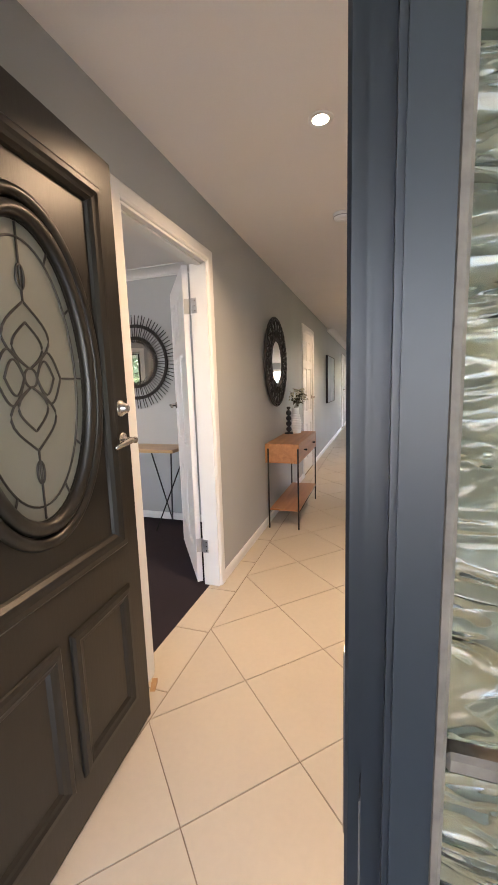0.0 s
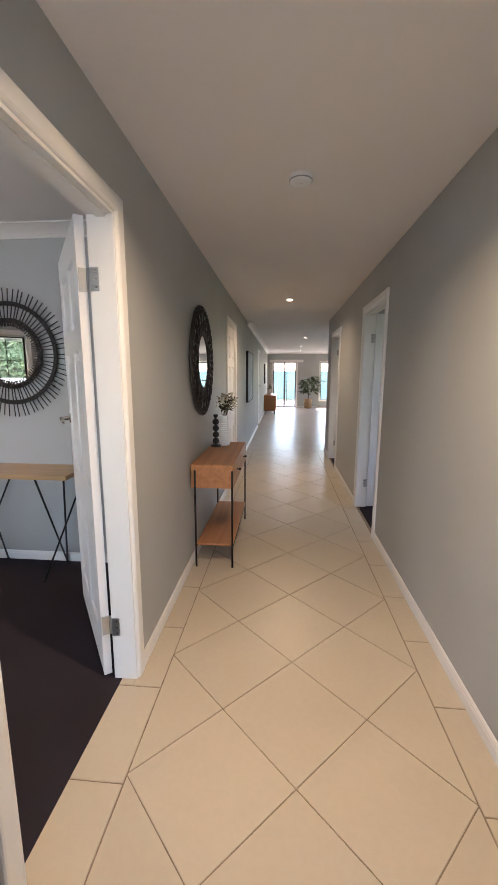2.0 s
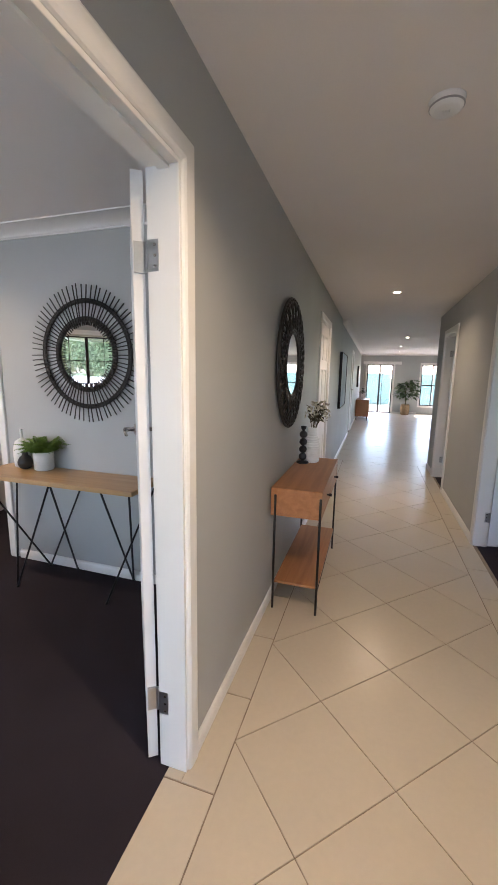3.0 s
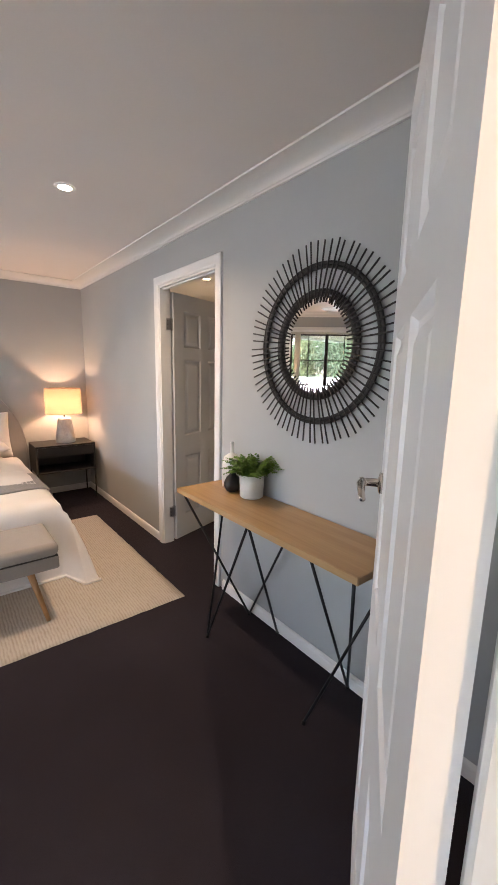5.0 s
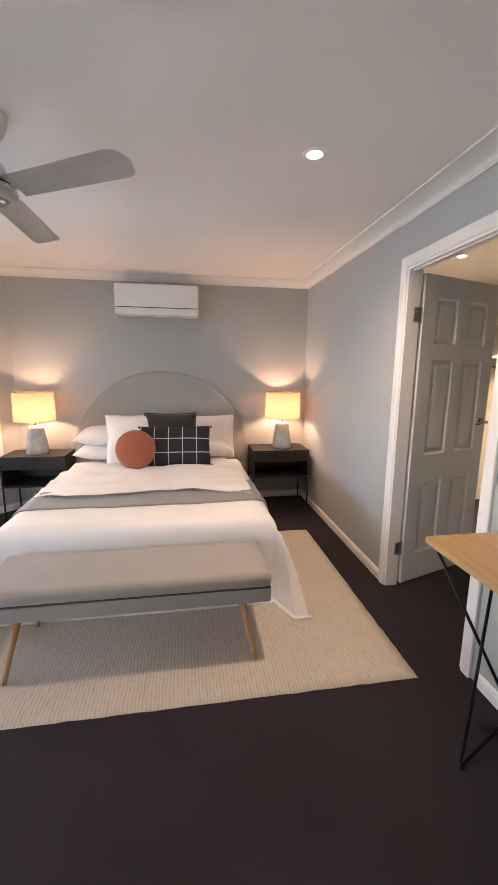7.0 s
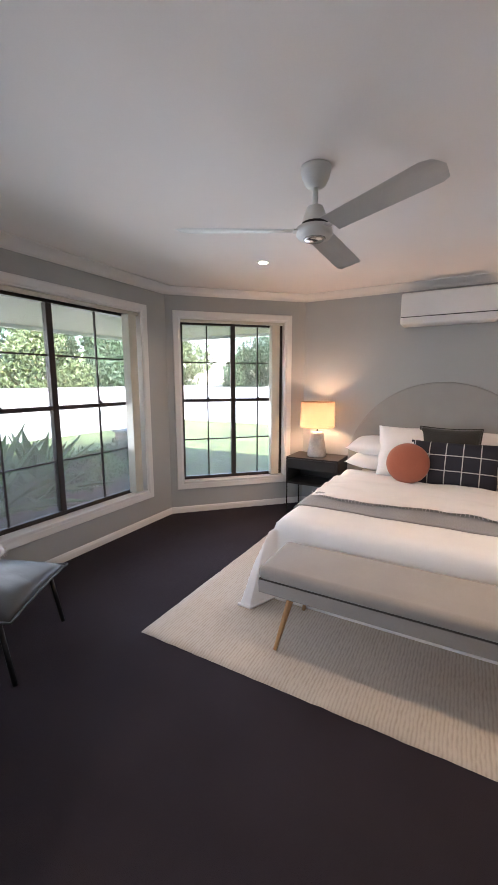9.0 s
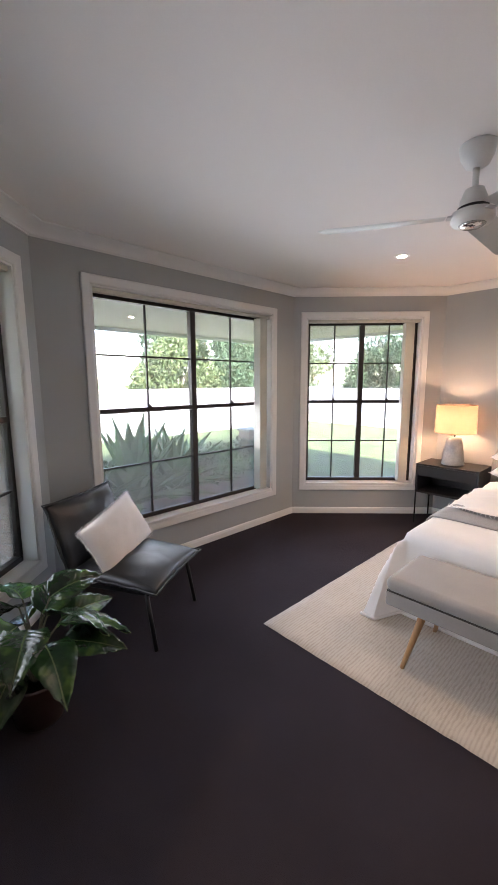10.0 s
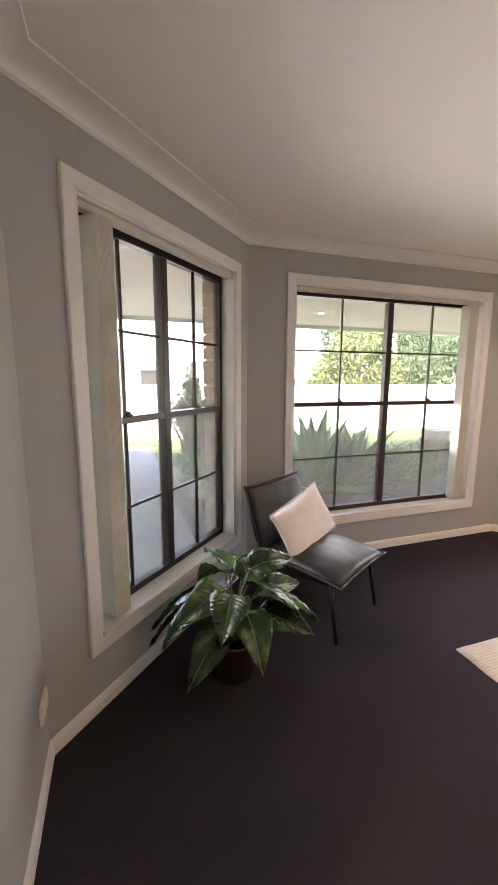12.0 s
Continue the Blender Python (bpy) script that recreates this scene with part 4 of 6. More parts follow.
part("frame", fb_, METALB, cv, "black frame")
dsw = thing("door_stop", pose(0.055, -0.955, 0.0015, 0, 0, 20) @ Matrix.Scale(0.6, 4), "small wooden wedge door stop on the tiles", "door stop")
wd = bmesh.new()
vv = [wd.verts.new(c) for c in ((-0.02, -0.05, 0), (0.02, -0.05, 0), (0.02, 0.05, 0), (-0.02, 0.05, 0), (-0.02, 0.05, 0.03), (0.02, 0.05, 0.03))]
for f in ((3, 2, 1, 0), (0, 1, 5, 4), (2, 3, 4, 5), (0, 4, 3), (1, 2, 5)):
    wd.faces.new([vv[i] for i in f])
bmesh.ops.bevel(wd, geom=wd.edges[:], offset=0.002, segments=1, affect="EDGES")
part("wedge", wd, LEGW, dsw)

# ---- far living end ----
sb = thing("sideboard", pose(0.0, 12.45, 0), "tan timber sideboard against the hall wall", "sideboard")
part("carcass", box((0.02, 0, 0.14), (0.44, 1.45, 0.70), 0.004), OAK, sb)
for k in range(3):
    part("door", box((0.440, 0.02 + k * 0.475, 0.16), (0.456, 0.485 + k * 0.475, 0.68), 0.002), OAK, sb)
for x in (0.06, 0.40):
    for y in (0.08, 1.37):
        part("leg", tube([(x, y, 0), (x, y, 0.14)], [0.012, 0.018], 8), METALB, sb)
# plain dark panel for what hangs here, its kind unknown
dark_panel = thing("wall_dark_panel", pose(0.0, 12.55, 1.12), "dark flat panel hung above the sideboard", "screen")
part("panel", box((0.008, 0, 0), (0.055, 1.2, 0.70), 0.004), METALB, dark_panel)
sv = thing("small_vase", pose(0.22, 12.6, 0.70), "small pale vase with leaves on the sideboard", "vase")
part("body", lathe([(0.04, 0), (0.06, 0.05), (0.055, 0.14), (0.03, 0.20), (0.032, 0.22)], 20), WHITEC, sv, smooth=True)
LEAFD = mat("leaf_dark", (0.05, 0.10, 0.035), 0.45, var=0.3, scale=12, bump=0.1)
lf = bmesh.new()
for k in range(26):
    join(lf, leaf_bm(rnd.uniform(0.08, 0.14), 0.05, 0.4, 0.3, 4, Matrix.Translation((rnd.gauss(0, 0.03), rnd.gauss(0, 0.03), rnd.uniform(0.22, 0.36))) @ Euler((0, rnd.uniform(-0.9, 0.2), rnd.uniform(0, 6.3))).to_matrix().to_4x4()))
part("foliage", lf, LEAFD, sv)
wp = thing("pot_plant_tall", pose(1.80, 15.45, 0), "leafy indoor tree in a woven basket by the sliding door", "plant")
part("basket", lathe([(0.13, 0), (0.16, 0.02), (0.175, 0.2), (0.165, 0.40), (0.15, 0.41), (0.14, 0.36)], 26), mat("basket_cane", (0.42, 0.28, 0.15), 0.8, var=0.25, scale=30, bump=0.5), wp, smooth=True)
part("trunk", tube([(0, 0, 0.3), (0.02, 0, 0.6), (-0.02, 0.02, 0.95)], [0.025, 0.02, 0.012], 8), STEMG, wp)
lf = bmesh.new()
for k in range(150):
    d = Vector((rnd.gauss(0, 1), rnd.gauss(0, 1), rnd.gauss(0, 0.9))).normalized() * rnd.uniform(0.15, 0.42)
    q = Vector((0.0, 0, 0.98)) + d
    q.x += max(0, d.z) * 0.3
    join(lf, leaf_bm(rnd.uniform(0.14, 0.24), 0.12, 0.45, 0.25, 5, Matrix.Translation(q) @ Euler((rnd.uniform(-0.5, 0.5), rnd.uniform(-0.6, 0.6), math.atan2(d.y, d.x))).to_matrix().to_4x4()))
part("foliage", lf, LEAFD, wp)
sd = tagged(new("window_slider"), "dark framed glass sliding door onto the garden", "sliding door", "", "structure")
sd.matrix_basis = pose(0.26, LIVE_END + 0.08, 0)
for lo, hi in (((0, 0, 0), (0.045, 0.05, 1.98)), ((0.975, 0, 0), (1.02, 0.05, 1.98)), ((0.045, 0, 1.935), (0.975, 0.05, 1.98)), ((0.045, 0, 0), (0.975, 0.05, 0.04)), ((0.48, 0.002, 0.04), (0.545, 0.05, 1.935)), ((0.60, -0.02, 0.04), (0.62, 0.0, 1.935))):
    part("frame_bar", box(lo, hi, 0.003), ALU, sd)
for a, b in ((0.045, 0.48), (0.545, 0.975)):
    g = part("pane", box((a, 0.022, 0.04), (b, 0.028, 1.935)), GLASS, sd)
    g.visible_shadow = False
part("pelmet", box((-0.16, -0.16, 1.98), (1.32, -0.085, 2.09), 0.004), TRIM, sd, "white blind pelmet")
for k in range(6):
    part("blind_slat", box((-0.13 + k * 0.022, -0.15, 0.03), (-0.125 + k * 0.022, -0.095, 1.98)), BLIND, sd)
for lo, hi in (((-0.066, -0.096, 0), (0.0, -0.08, 1.98)), ((1.02, -0.096, 0), (1.086, -0.08, 2.05))):
    part("architrave", box(lo, hi, 0.003), TRIM, sd)
lw = tagged(new("window_living"), "white framed living room window", "window", "", "structure")
lw.matrix_basis = pose(2.35, LIVE_END + 0.06, 0.35)
for lo, hi in (((-0.066, -0.075, -0.066), (0, -0.06, 1.696)), ((2.25, -0.075, -0.066), (2.316, -0.06, 1.696)), ((0, -0.075, 1.63), (2.25, -0.06, 1.696)), ((0, -0.075, -0.066), (2.25, -0.06, 0))):
    part("architrave", box(lo, hi, 0.003), TRIM, lw)
for lo, hi in (((0, 0, 0), (0.04, 0.05, 1.63)), ((2.21, 0, 0), (2.25, 0.05, 1.63)), ((0.04, 0, 0), (2.21, 0.05, 0.04)), ((0.04, 0, 1.59), (2.21, 0.05, 1.63)), ((0.04, 0.005, 0.80), (2.21, 0.05, 0.84)), ((0.40, 0.004, 0.04), (0.44, 0.045, 1.59))):
    part("frame_bar", box(lo, hi, 0.003), ALU, lw)
g = part("pane", box((0.04, 0.018, 0.04), (2.21, 0.024, 1.59)), GLASS, lw)
g.visible_shadow = False

# ---- bedroom: rug ----
def rug_material():
    m, nt, p = nodes_of("jute_rug")
    n, l = nt.nodes, nt.links
    tc, mp = n.new("ShaderNodeTexCoord"), n.new("ShaderNodeMapping")
    mp.inputs["Scale"].default_value = (1, 1, 1)
    l.new(tc.outputs["Object"], mp.inputs[0])
    w1, w2, no, big = n.new("ShaderNodeTexWave"), n.new("ShaderNodeTexWave"), n.new("ShaderNodeTexNoise"), n.new("ShaderNodeTexNoise")
    w1.bands_direction, w2.bands_direction = "Y", "X"
    w1.inputs["Scale"].default_value, w1.inputs["Distortion"].default_value, w1.inputs["Detail"].default_value = 19, 2.6, 3
    w2.inputs["Scale"].default_value, w2.inputs["Distortion"].default_value, w2.inputs["Detail"].default_value = 34, 6, 3
    no.inputs["Scale"].default_value, no.inputs["Detail"].default_value = 70, 3
    big.inputs["Scale"].default_value = 4
    streak = n.new("ShaderNodeMapping")
    streak.inputs["Scale"].default_value = (0.35, 1, 1)
    l.new(tc.outputs["Object"], streak.inputs[0])
    for x in (w1, w2, big):
        l.new(mp.outputs[0], x.inputs["Vector"])
    l.new(streak.outputs[0], no.inputs["Vector"])
    mul = n.new("ShaderNodeMath")
    mul.operation = "MULTIPLY"
    m2 = n.new("ShaderNodeMapRange")
    m2.inputs[3].default_value = 0.55
    l.new(w2.outputs["Fac"], m2.inputs[0])
    l.new(w1.outputs["Fac"], mul.inputs[0]), l.new(m2.outputs[0], mul.inputs[1])
    ad = n.new("ShaderNodeMath")
    ad.operation = "MULTIPLY_ADD"
    ad.inputs[1].default_value = 0.6
    l.new(mul.outputs[0], ad.inputs[0]), l.new(no.outputs[0], ad.inputs[2])
    r = n.new("ShaderNodeValToRGB")
    r.color_ramp.elements[0].position, r.color_ramp.elements[1].position = 0.35, 0.85
    r.color_ramp.elements[0].color, r.color_ramp.elements[1].color = (0.43, 0.375, 0.315, 1), (0.56, 0.505, 0.44, 1)
    l.new(ad.outputs[0], r.inputs[0])
    mx = n.new("ShaderNodeMixRGB")
    mx.blend_type, mx.inputs[0].default_value = "MULTIPLY", 0.12
    l.new(r.outputs[0], mx.inputs[1]), l.new(big.outputs[0], mx.inputs[2])
    l.new(mx.outputs[0], p.inputs["Base Color"])
    p.inputs["Roughness"].default_value = 0.95
    b = n.new("ShaderNodeBump")
    b.inputs["Strength"].default_value, b.inputs["Distance"].default_value = 0.4, 0.004
    l.new(ad.outputs[0], b.inputs["Height"])
    l.new(b.outputs[0], p.inputs["Normal"])
    return m


RUGM = rug_material()
rb = bmesh.new()
NX, NY = 36, 54
grid = []
for i in range(NX + 1):
    row = []
    for j in range(NY + 1):
        x, y = 1.79 * i / NX, 2.70 * j / NY
        e = 0.006
        if i in (0, NX):
            x += e * noise.noise((j * 0.7, i, 1))
        if j in (0, NY):
            y += e * noise.noise((i * 0.7, j, 5))
        edge = 0.003 if i in (0, NX) or j in (0, NY) else 0.011
        row.append(rb.verts.new((x, y, edge + 0.002 * noise.noise((x * 3, y * 3, 0)))))
    grid.append(row)
for i in range(NX):
    for j in range(NY):
        rb.faces.new((grid[i][j], grid[i + 1][j], grid[i + 1][j + 1], grid[i][j + 1]))
bd = [e for e in rb.edges if len(e.link_faces) == 1]
ex = bmesh.ops.extrude_edge_only(rb, edges=bd)
for v in ex["geom"]:
    if isinstance(v, bmesh.types.BMVert):
        v.co.z = 0.0005
rug = thing("rug", pose(-3.873, -1.90, 0), "cream woven jute rug under the bed", "rug")
part("weave", rb, RUGM, rug, smooth=True)

# ---- bedroom: bed ----
DUVET = fabric("white_cotton", (0.84, 0.815, 0.80), 500, 0.08, second=(0.79, 0.77, 0.76), sheen=0.2)
LINEN = fabric("grey_linen", (0.34, 0.315, 0.295), 420, 0.08, second=(0.30, 0.28, 0.265))
HEADF = fabric("headboard_fabric", (0.37, 0.36, 0.345), 380, 0.08, second=(0.34, 0.33, 0.315))
BANDM = fabric("grey_blanket", (0.27, 0.26, 0.26), 220, 0.35)
THROWM = mat("white_throw", (0.84, 0.81, 0.80), 0.95, var=0.03, scale=8, bump=0.15, fine=300, spec=0.2)
bed = thing("bed", pose(0, 0, 0), "made bed with white duvet and arched grey upholstered headboard", "bed")
part("base", box((-4.80, -1.29, 0.05), (-2.86, 0.17, 0.30), 0.02, 2), LINEN, bed)
part("mattress", box((-4.80, -1.29, 0.30), (-2.86, 0.17, 0.52), 0.04, 3), DUVET, bed)
hb = bmesh.new()
cy, rr_, n = -0.535, 0.925, 40
prof = [(cy + rr_ * math.cos(math.pi * i / n), 0.52 + rr_ * math.sin(math.pi * i / n)) for i in range(n + 1)]
outl = [(cy + rr_, 0.02)] + prof + [(cy - rr_, 0.02)]
rings = []
for x, inset in ((-4.886, 0.0), (-4.845, 0.0), (-4.832, 0.006), (-4.826, 0.018)):
    rings.append([hb.verts.new((x, cy + (y - cy) * (1 - inset / rr_), 0.02 + (z - 0.02) * (1 - inset / 1.4))) for y, z in outl])
for a, b in zip(rings, rings[1:]):
    for i in range(len(outl)):
        hb.faces.new((a[i], a[(i + 1) % len(outl)], b[(i + 1) % len(outl)], b[i]))
hb.faces.new(rings[0]), hb.faces.new(rings[-1][::-1])
bmesh.ops.recalc_face_normals(hb, faces=hb.faces[:])
headboard = part("headboard", hb, HEADF, bed, "arched grey fabric headboard", False)
part("piping", tube([(-4.828, cy + (y - cy) * 0.992, z * 0.994) for y, z in outl[1:-1]], 0.006, 6), HEADF, headboard)


def drape(x0, x1, y0, y1, ztop, hem, flare, seed, nu=60, nv=64, foot=True, wrinkle=0.012):
    """A cloth over a mattress: domed top, soft shoulders, sides that fall and flare to the hem."""
    bm = bmesh.new()
    halfw, cyy = (y1 - y0) / 2, (y0 + y1) / 2
    drop = ztop - hem
    side = drop * 1.05
    total = halfw + side
    rows = []
    lenx = x1 - x0
    ulen = lenx + (side if foot else 0)
    for i in range(nu + 1):
        d = ulen * i / nu
        row = []
        for j in range(nv + 1):
            s = -total + 2 * total * j / nv
            a = abs(s)
            r = 0.07
            over = max(0, a - (halfw - r))
            if over < r * 1.57:
                ang = over / r
                yy, zz = halfw - r + r * math.sin(ang) if over else a, -(r - r * math.cos(ang)) if over else 0
            else:
                f = over - r * 1.57
                yy, zz = halfw + flare * (f / side) ** 1.2, -r - f
            fo = max(0, d - (lenx - r)) if foot else 0
            if fo == 0:
                xx, zx = x0 + d, 0
            elif fo < r * 1.57:
                xx, zx = x0 + lenx - r + r * math.sin(fo / r), -(r - r * math.cos(fo / r))
            else:
                xx, zx = x0 + lenx + 0.15 * flare * ((fo - r * 1.57) / side), -r - (fo - r * 1.57)
            z = ztop + (min(zz, zx) if (zz and zx) else zz + zx)
            if zz < -r and zx < -r:
                # the loose corner hangs out as a fold
                yy += 0.065 * min(1, fo / side)
                xx += 0.185 * min(1, fo / side)
                z = ztop + min(zz, zx)
            sg = 1 if s > 0 else -1
            fall = min(1, (-zz) / 0.3)
            wob = wrinkle * (0.7 * noise.noise((xx * 2.2, s * 2.2, seed)) + 0.4 * noise.noise((xx * 6, s * 5, seed + 3)))
            ripple = 0.022 * fall * math.sin(xx * 11 + 2.0 * noise.noise((xx * 1.5, seed, s)))
            y = cyy + sg * (yy + ripple)
            z = max(hem * 0.6, z + wob * (1 if fall < 0.5 else 0.3))
            row.append(bm.verts.new((xx, y, z)))
        rows.append(row)
    for a, b in zip(rows, rows[1:]):
        for j in range(nv):
            bm.faces.new((a[j], b[j], b[j + 1], a[j + 1]))
    bmesh.ops.recalc_face_normals(bm, faces=bm.faces[:])
    return bm


dv = drape(-4.40, -2.79, -1.375, 0.255, 0.575, 0.03, 0.12, 2.0)
dv.verts.ensure_lookup_table()
hem_line = [v.co.copy() for v in dv.verts[60 * 65:61 * 65]]
bmesh.ops.solidify(dv, geom=dv.faces[:], thickness=0.010)
duvet = tagged(part("duvet", dv, DUVET, None, "", True), "white cotton duvet draped over the bed to the rug", "duvet")
part("hem", tube(hem_line, 0.010, 8), DUVET, duvet, "rounded stitched hem", True)
bl = drape(-3.62, -3.10, -1.385, 0.265, 0.583, 0.30, 0.075, 2.0, 20, 60, False)
bmesh.ops.solidify(bl, geom=bl.faces[:], thickness=0.006)
blanket = tagged(part("blanket", bl, BANDM, None, "", True), "folded grey blanket laid across the bed", "blanket")
tb = bmesh.new()
rows = []
NU, NV = 34, 60
for i in range(NU + 1):
    row = []
    for j in range(NV + 1):
        y = -1.34 + 1.52 * j / NV
        edge = 0.09 * noise.noise((y * 1.6, 3.3, 0)) + 0.05 * math.sin(y * 4.0)
        x = -4.10 + (0.78 + edge + 0.10 * (y + 0.5)) * i / NU
        z = 0.604 + 0.014 * noise.noise((x * 5, y * 3, 9)) + 0.012 * noise.noise((x * 12, y * 6, 4)) + 0.005 * math.sin(x * 22 + y * 3 + 3 * noise.noise((x * 2, y * 2, 1)))
        z -= 0.02 * max(0, abs(y + 0.56) - 0.6) / 0.2
        row.append(tb.verts.new((x, y, z)))
    rows.append(row)
for a, b in zip(rows, rows[1:]):
    for j in range(NV):
        tb.faces.new((a[j], b[j], b[j + 1], a[j + 1]))
bmesh.ops.recalc_face_normals(tb, faces=tb.faces[:])
if sum(f.normal.z for f in tb.faces) < 0:
    bmesh.ops.reverse_faces(tb, faces=tb.faces[:])
throw = tagged(part("throw", tb, DUVET, None, "", True), "crumpled white woven throw with a fringed edge", "throw")
fr_ = bmesh.new()
for j in range(0, NV, 1):
    y = -1.34 + 1.52 * (j + 0.5) / NV
    edge = 0.09 * noise.noise((y * 1.6, 3.3, 0)) + 0.05 * math.sin(y * 4.0)
    x = -4.10 + (0.78 + edge + 0.10 * (y + 0.5))
    tube([(x - 0.012, y, 0.605), (x + 0.004, y + rnd.uniform(-0.006, 0.006), 0.603), (x + rnd.uniform(0.008, 0.018), y + rnd.uniform(-0.010, 0.010), 0.594)], 0.0022, 5, False, fr_)
tagged(part("fringe", fr_, THROWM, throw), kind="stuff")


def pillow_bm(w, h, d, pinch=0.12, n=22, seed=0.0, wr=0.010):
    """A stuffed cushion in the local xz plane, d thick, with drawn-in sides and pointed corners."""
    bm = bmesh.new()
    sides = []
    for s in (1, -1):
        rows = []
        for i in range(n + 1):
            row = []
            for j in range(n + 1):
                u, v = -1 + 2 * i / n, -1 + 2 * j / n
                k = (1 - abs(u) ** 2.6) * (1 - abs(v) ** 2.6)
                t = d / 2 * max(0, k) ** 0.55
                x = u * w / 2 * (1 - pinch * 0.5 * (1 - v * v) * abs(u) ** 2)
                z = v * h / 2 * (1 - pinch * 0.5 * (1 - u * u) * abs(v) ** 2)
                t += wr * (noise.noise((x * 7 + seed, z * 7, seed)) + 0.5 * noise.noise((x * 18, z * 18 + seed, seed))) * min(1, k * 2)
                row.append(bm.verts.new((x, s * t, z)))
            rows.append(row)
        for a, b in zip(rows, rows[1:]):
            for j in range(n):
                f = (a[j], b[j], b[j + 1], a[j + 1])
                bm.faces.new(f if s < 0 else f[::-1])
        sides.append(rows)
    bmesh.ops.remove_doubles(bm, verts=bm.verts[:], dist=0.0006)
    bmesh.ops.recalc_face_normals(bm, faces=bm.faces[:])
    return bm


def put_cushion(name, m, w, h, d, material, label, category="cushion", group="", piping=None, **kw):
    c = thing(name, m, label, category, group)
    part("cover", pillow_bm(w, h, d, **kw), material, c, smooth=True)
    if piping:
        pts = []
        for k in range(48):
            a = 4 * k / 48
            s = a % 1
            u, v = [(-1 + 2 * s, -1), (1, -1 + 2 * s), (1 - 2 * s, 1), (-1, 1 - 2 * s)][int(a)]
            pts.append((u * w / 2 * (1 - 0.06 * (1 - v * v)), 0, v * h / 2 * (1 - 0.06 * (1 - u * u))))
        part("piping", tube(pts, 0.006, 6, True), piping, c, smooth=True)
    return c


def tartan():
    m, nt, p = nodes_of("check_wool")
    n, l = nt.nodes, nt.links
    tc, sp = n.new("ShaderNodeTexCoord"), n.new("ShaderNodeSeparateXYZ")
    l.new(tc.outputs["Object"], sp.inputs[0])
    facs = []
    for out, off in (("X", 0.055), ("Z", 0.06)):
        a = n.new("ShaderNodeMath")
        a.operation = "ADD"
        a.inputs[1].default_value = 5 + off
        pm = n.new("ShaderNodeMath")
        pm.operation = "MODULO"
        pm.inputs[1].default_value = 0.128
        l.new(sp.outputs[out], a.inputs[0]), l.new(a.outputs[0], pm.inputs[0])
        lt = n.new("ShaderNodeMath")
        lt.operation = "LESS_THAN"
        lt.inputs[1].default_value = 0.008
        l.new(pm.outputs[0], lt.inputs[0])
        facs.append(lt)
    mxm = n.new("ShaderNodeMath")
    mxm.operation = "MAXIMUM"
    l.new(facs[0].outputs[0], mxm.inputs[0]), l.new(facs[1].outputs[0], mxm.inputs[1])
    no = n.new("ShaderNodeTexNoise")
    no.inputs["Scale"].default_value = 300
    l.new(tc.outputs["Object"], no.inputs["Vector"])
    md = n.new("ShaderNodeMath")
    md.operation = "MULTIPLY"
    mr = n.new("ShaderNodeMapRange")
    mr.inputs[1].default_value, mr.inputs[2].default_value, mr.inputs[3].default_value = 0.3, 0.6, 0.35
    l.new(no.outputs[0], mr.inputs[0])
    l.new(mxm.outputs[0], md.inputs[0]), l.new(mr.outputs[0], md.inputs[1])
    mx = n.new("ShaderNodeMixRGB")
    mx.inputs[1].default_value, mx.inputs[2].default_value = (0.022, 0.022, 0.032, 1), (0.62, 0.60, 0.58, 1)
    l.new(md.outputs[0], mx.inputs[0])
    l.new(mx.outputs[0], p.inputs["Base Color"])
    p.inputs["Roughness"].default_value = 0.95
    b = n.new("ShaderNodeBump")
    b.inputs["Strength"].default_value, b.inputs["Distance"].default_value = 0.3, 0.002
    l.new(no.outputs[0], b.inputs["Height"])
    l.new(b.outputs[0], p.inputs["Normal"])
    return m


TARTAN = tartan()
OLIVE = fabric("dark_olive_linen", (0.045, 0.042, 0.036), 240, 0.4)
RUST = fabric("rust_knit", (0.36, 0.115, 0.07), 420, 0.12)
FLUFF = fabric("white_boucle", (0.86, 0.81, 0.78), 420, 0.15, second=(0.76, 0.71, 0.68))


def facing(x, y, z, lean, turn=0):
    """Cushion pose: its face looks along +x, leaning back by lean degrees."""
    return pose(x, y, z) @ pose(0, 0, 0, 0, 0, 90 + turn) @ pose(0, 0, 0, -lean, 0, 0)


put_cushion("pillow", pose(-4.56, -1.02, 0.665) @ pose(0, 0, 0, 90, 0, 90), 0.66, 0.44, 0.17, DUVET, "white pillow lying flat at the bed head", "pillow", "bed pillows")
put_cushion("pillow", pose(-4.58, -1.02, 0.815) @ pose(0, 0, 0, 94, 0, 90), 0.66, 0.44, 0.18, DUVET, "white pillow stacked on another", "pillow", "bed pillows", seed=4.0)
put_cushion("pillow", pose(-4.58, -0.14, 0.665) @ pose(0, 0, 0, 90, 0, 90), 0.64, 0.44, 0.17, DUVET, "white pillow lying flat at the bed head", "pillow", "bed pillows", seed=8.0)
put_cushion("pillow", facing(-4.60, -0.09, 0.775, 14), 0.60, 0.46, 0.16, DUVET, "white pillow standing against the headboard", "pillow", "bed pillows", seed=11.0, pinch=0.1)
put_cushion("cushion", facing(-4.42, -0.80, 0.79, 16, 4), 0.50, 0.50, 0.17, FLUFF, "square off-white cushion propped on the pillows", seed=2.0)
put_cushion("cushion", facing(-4.40, -0.44, 0.80, 14, -3), 0.50, 0.50, 0.15, OLIVE, "square dark olive linen cushion", seed=5.0, piping=OLIVE)
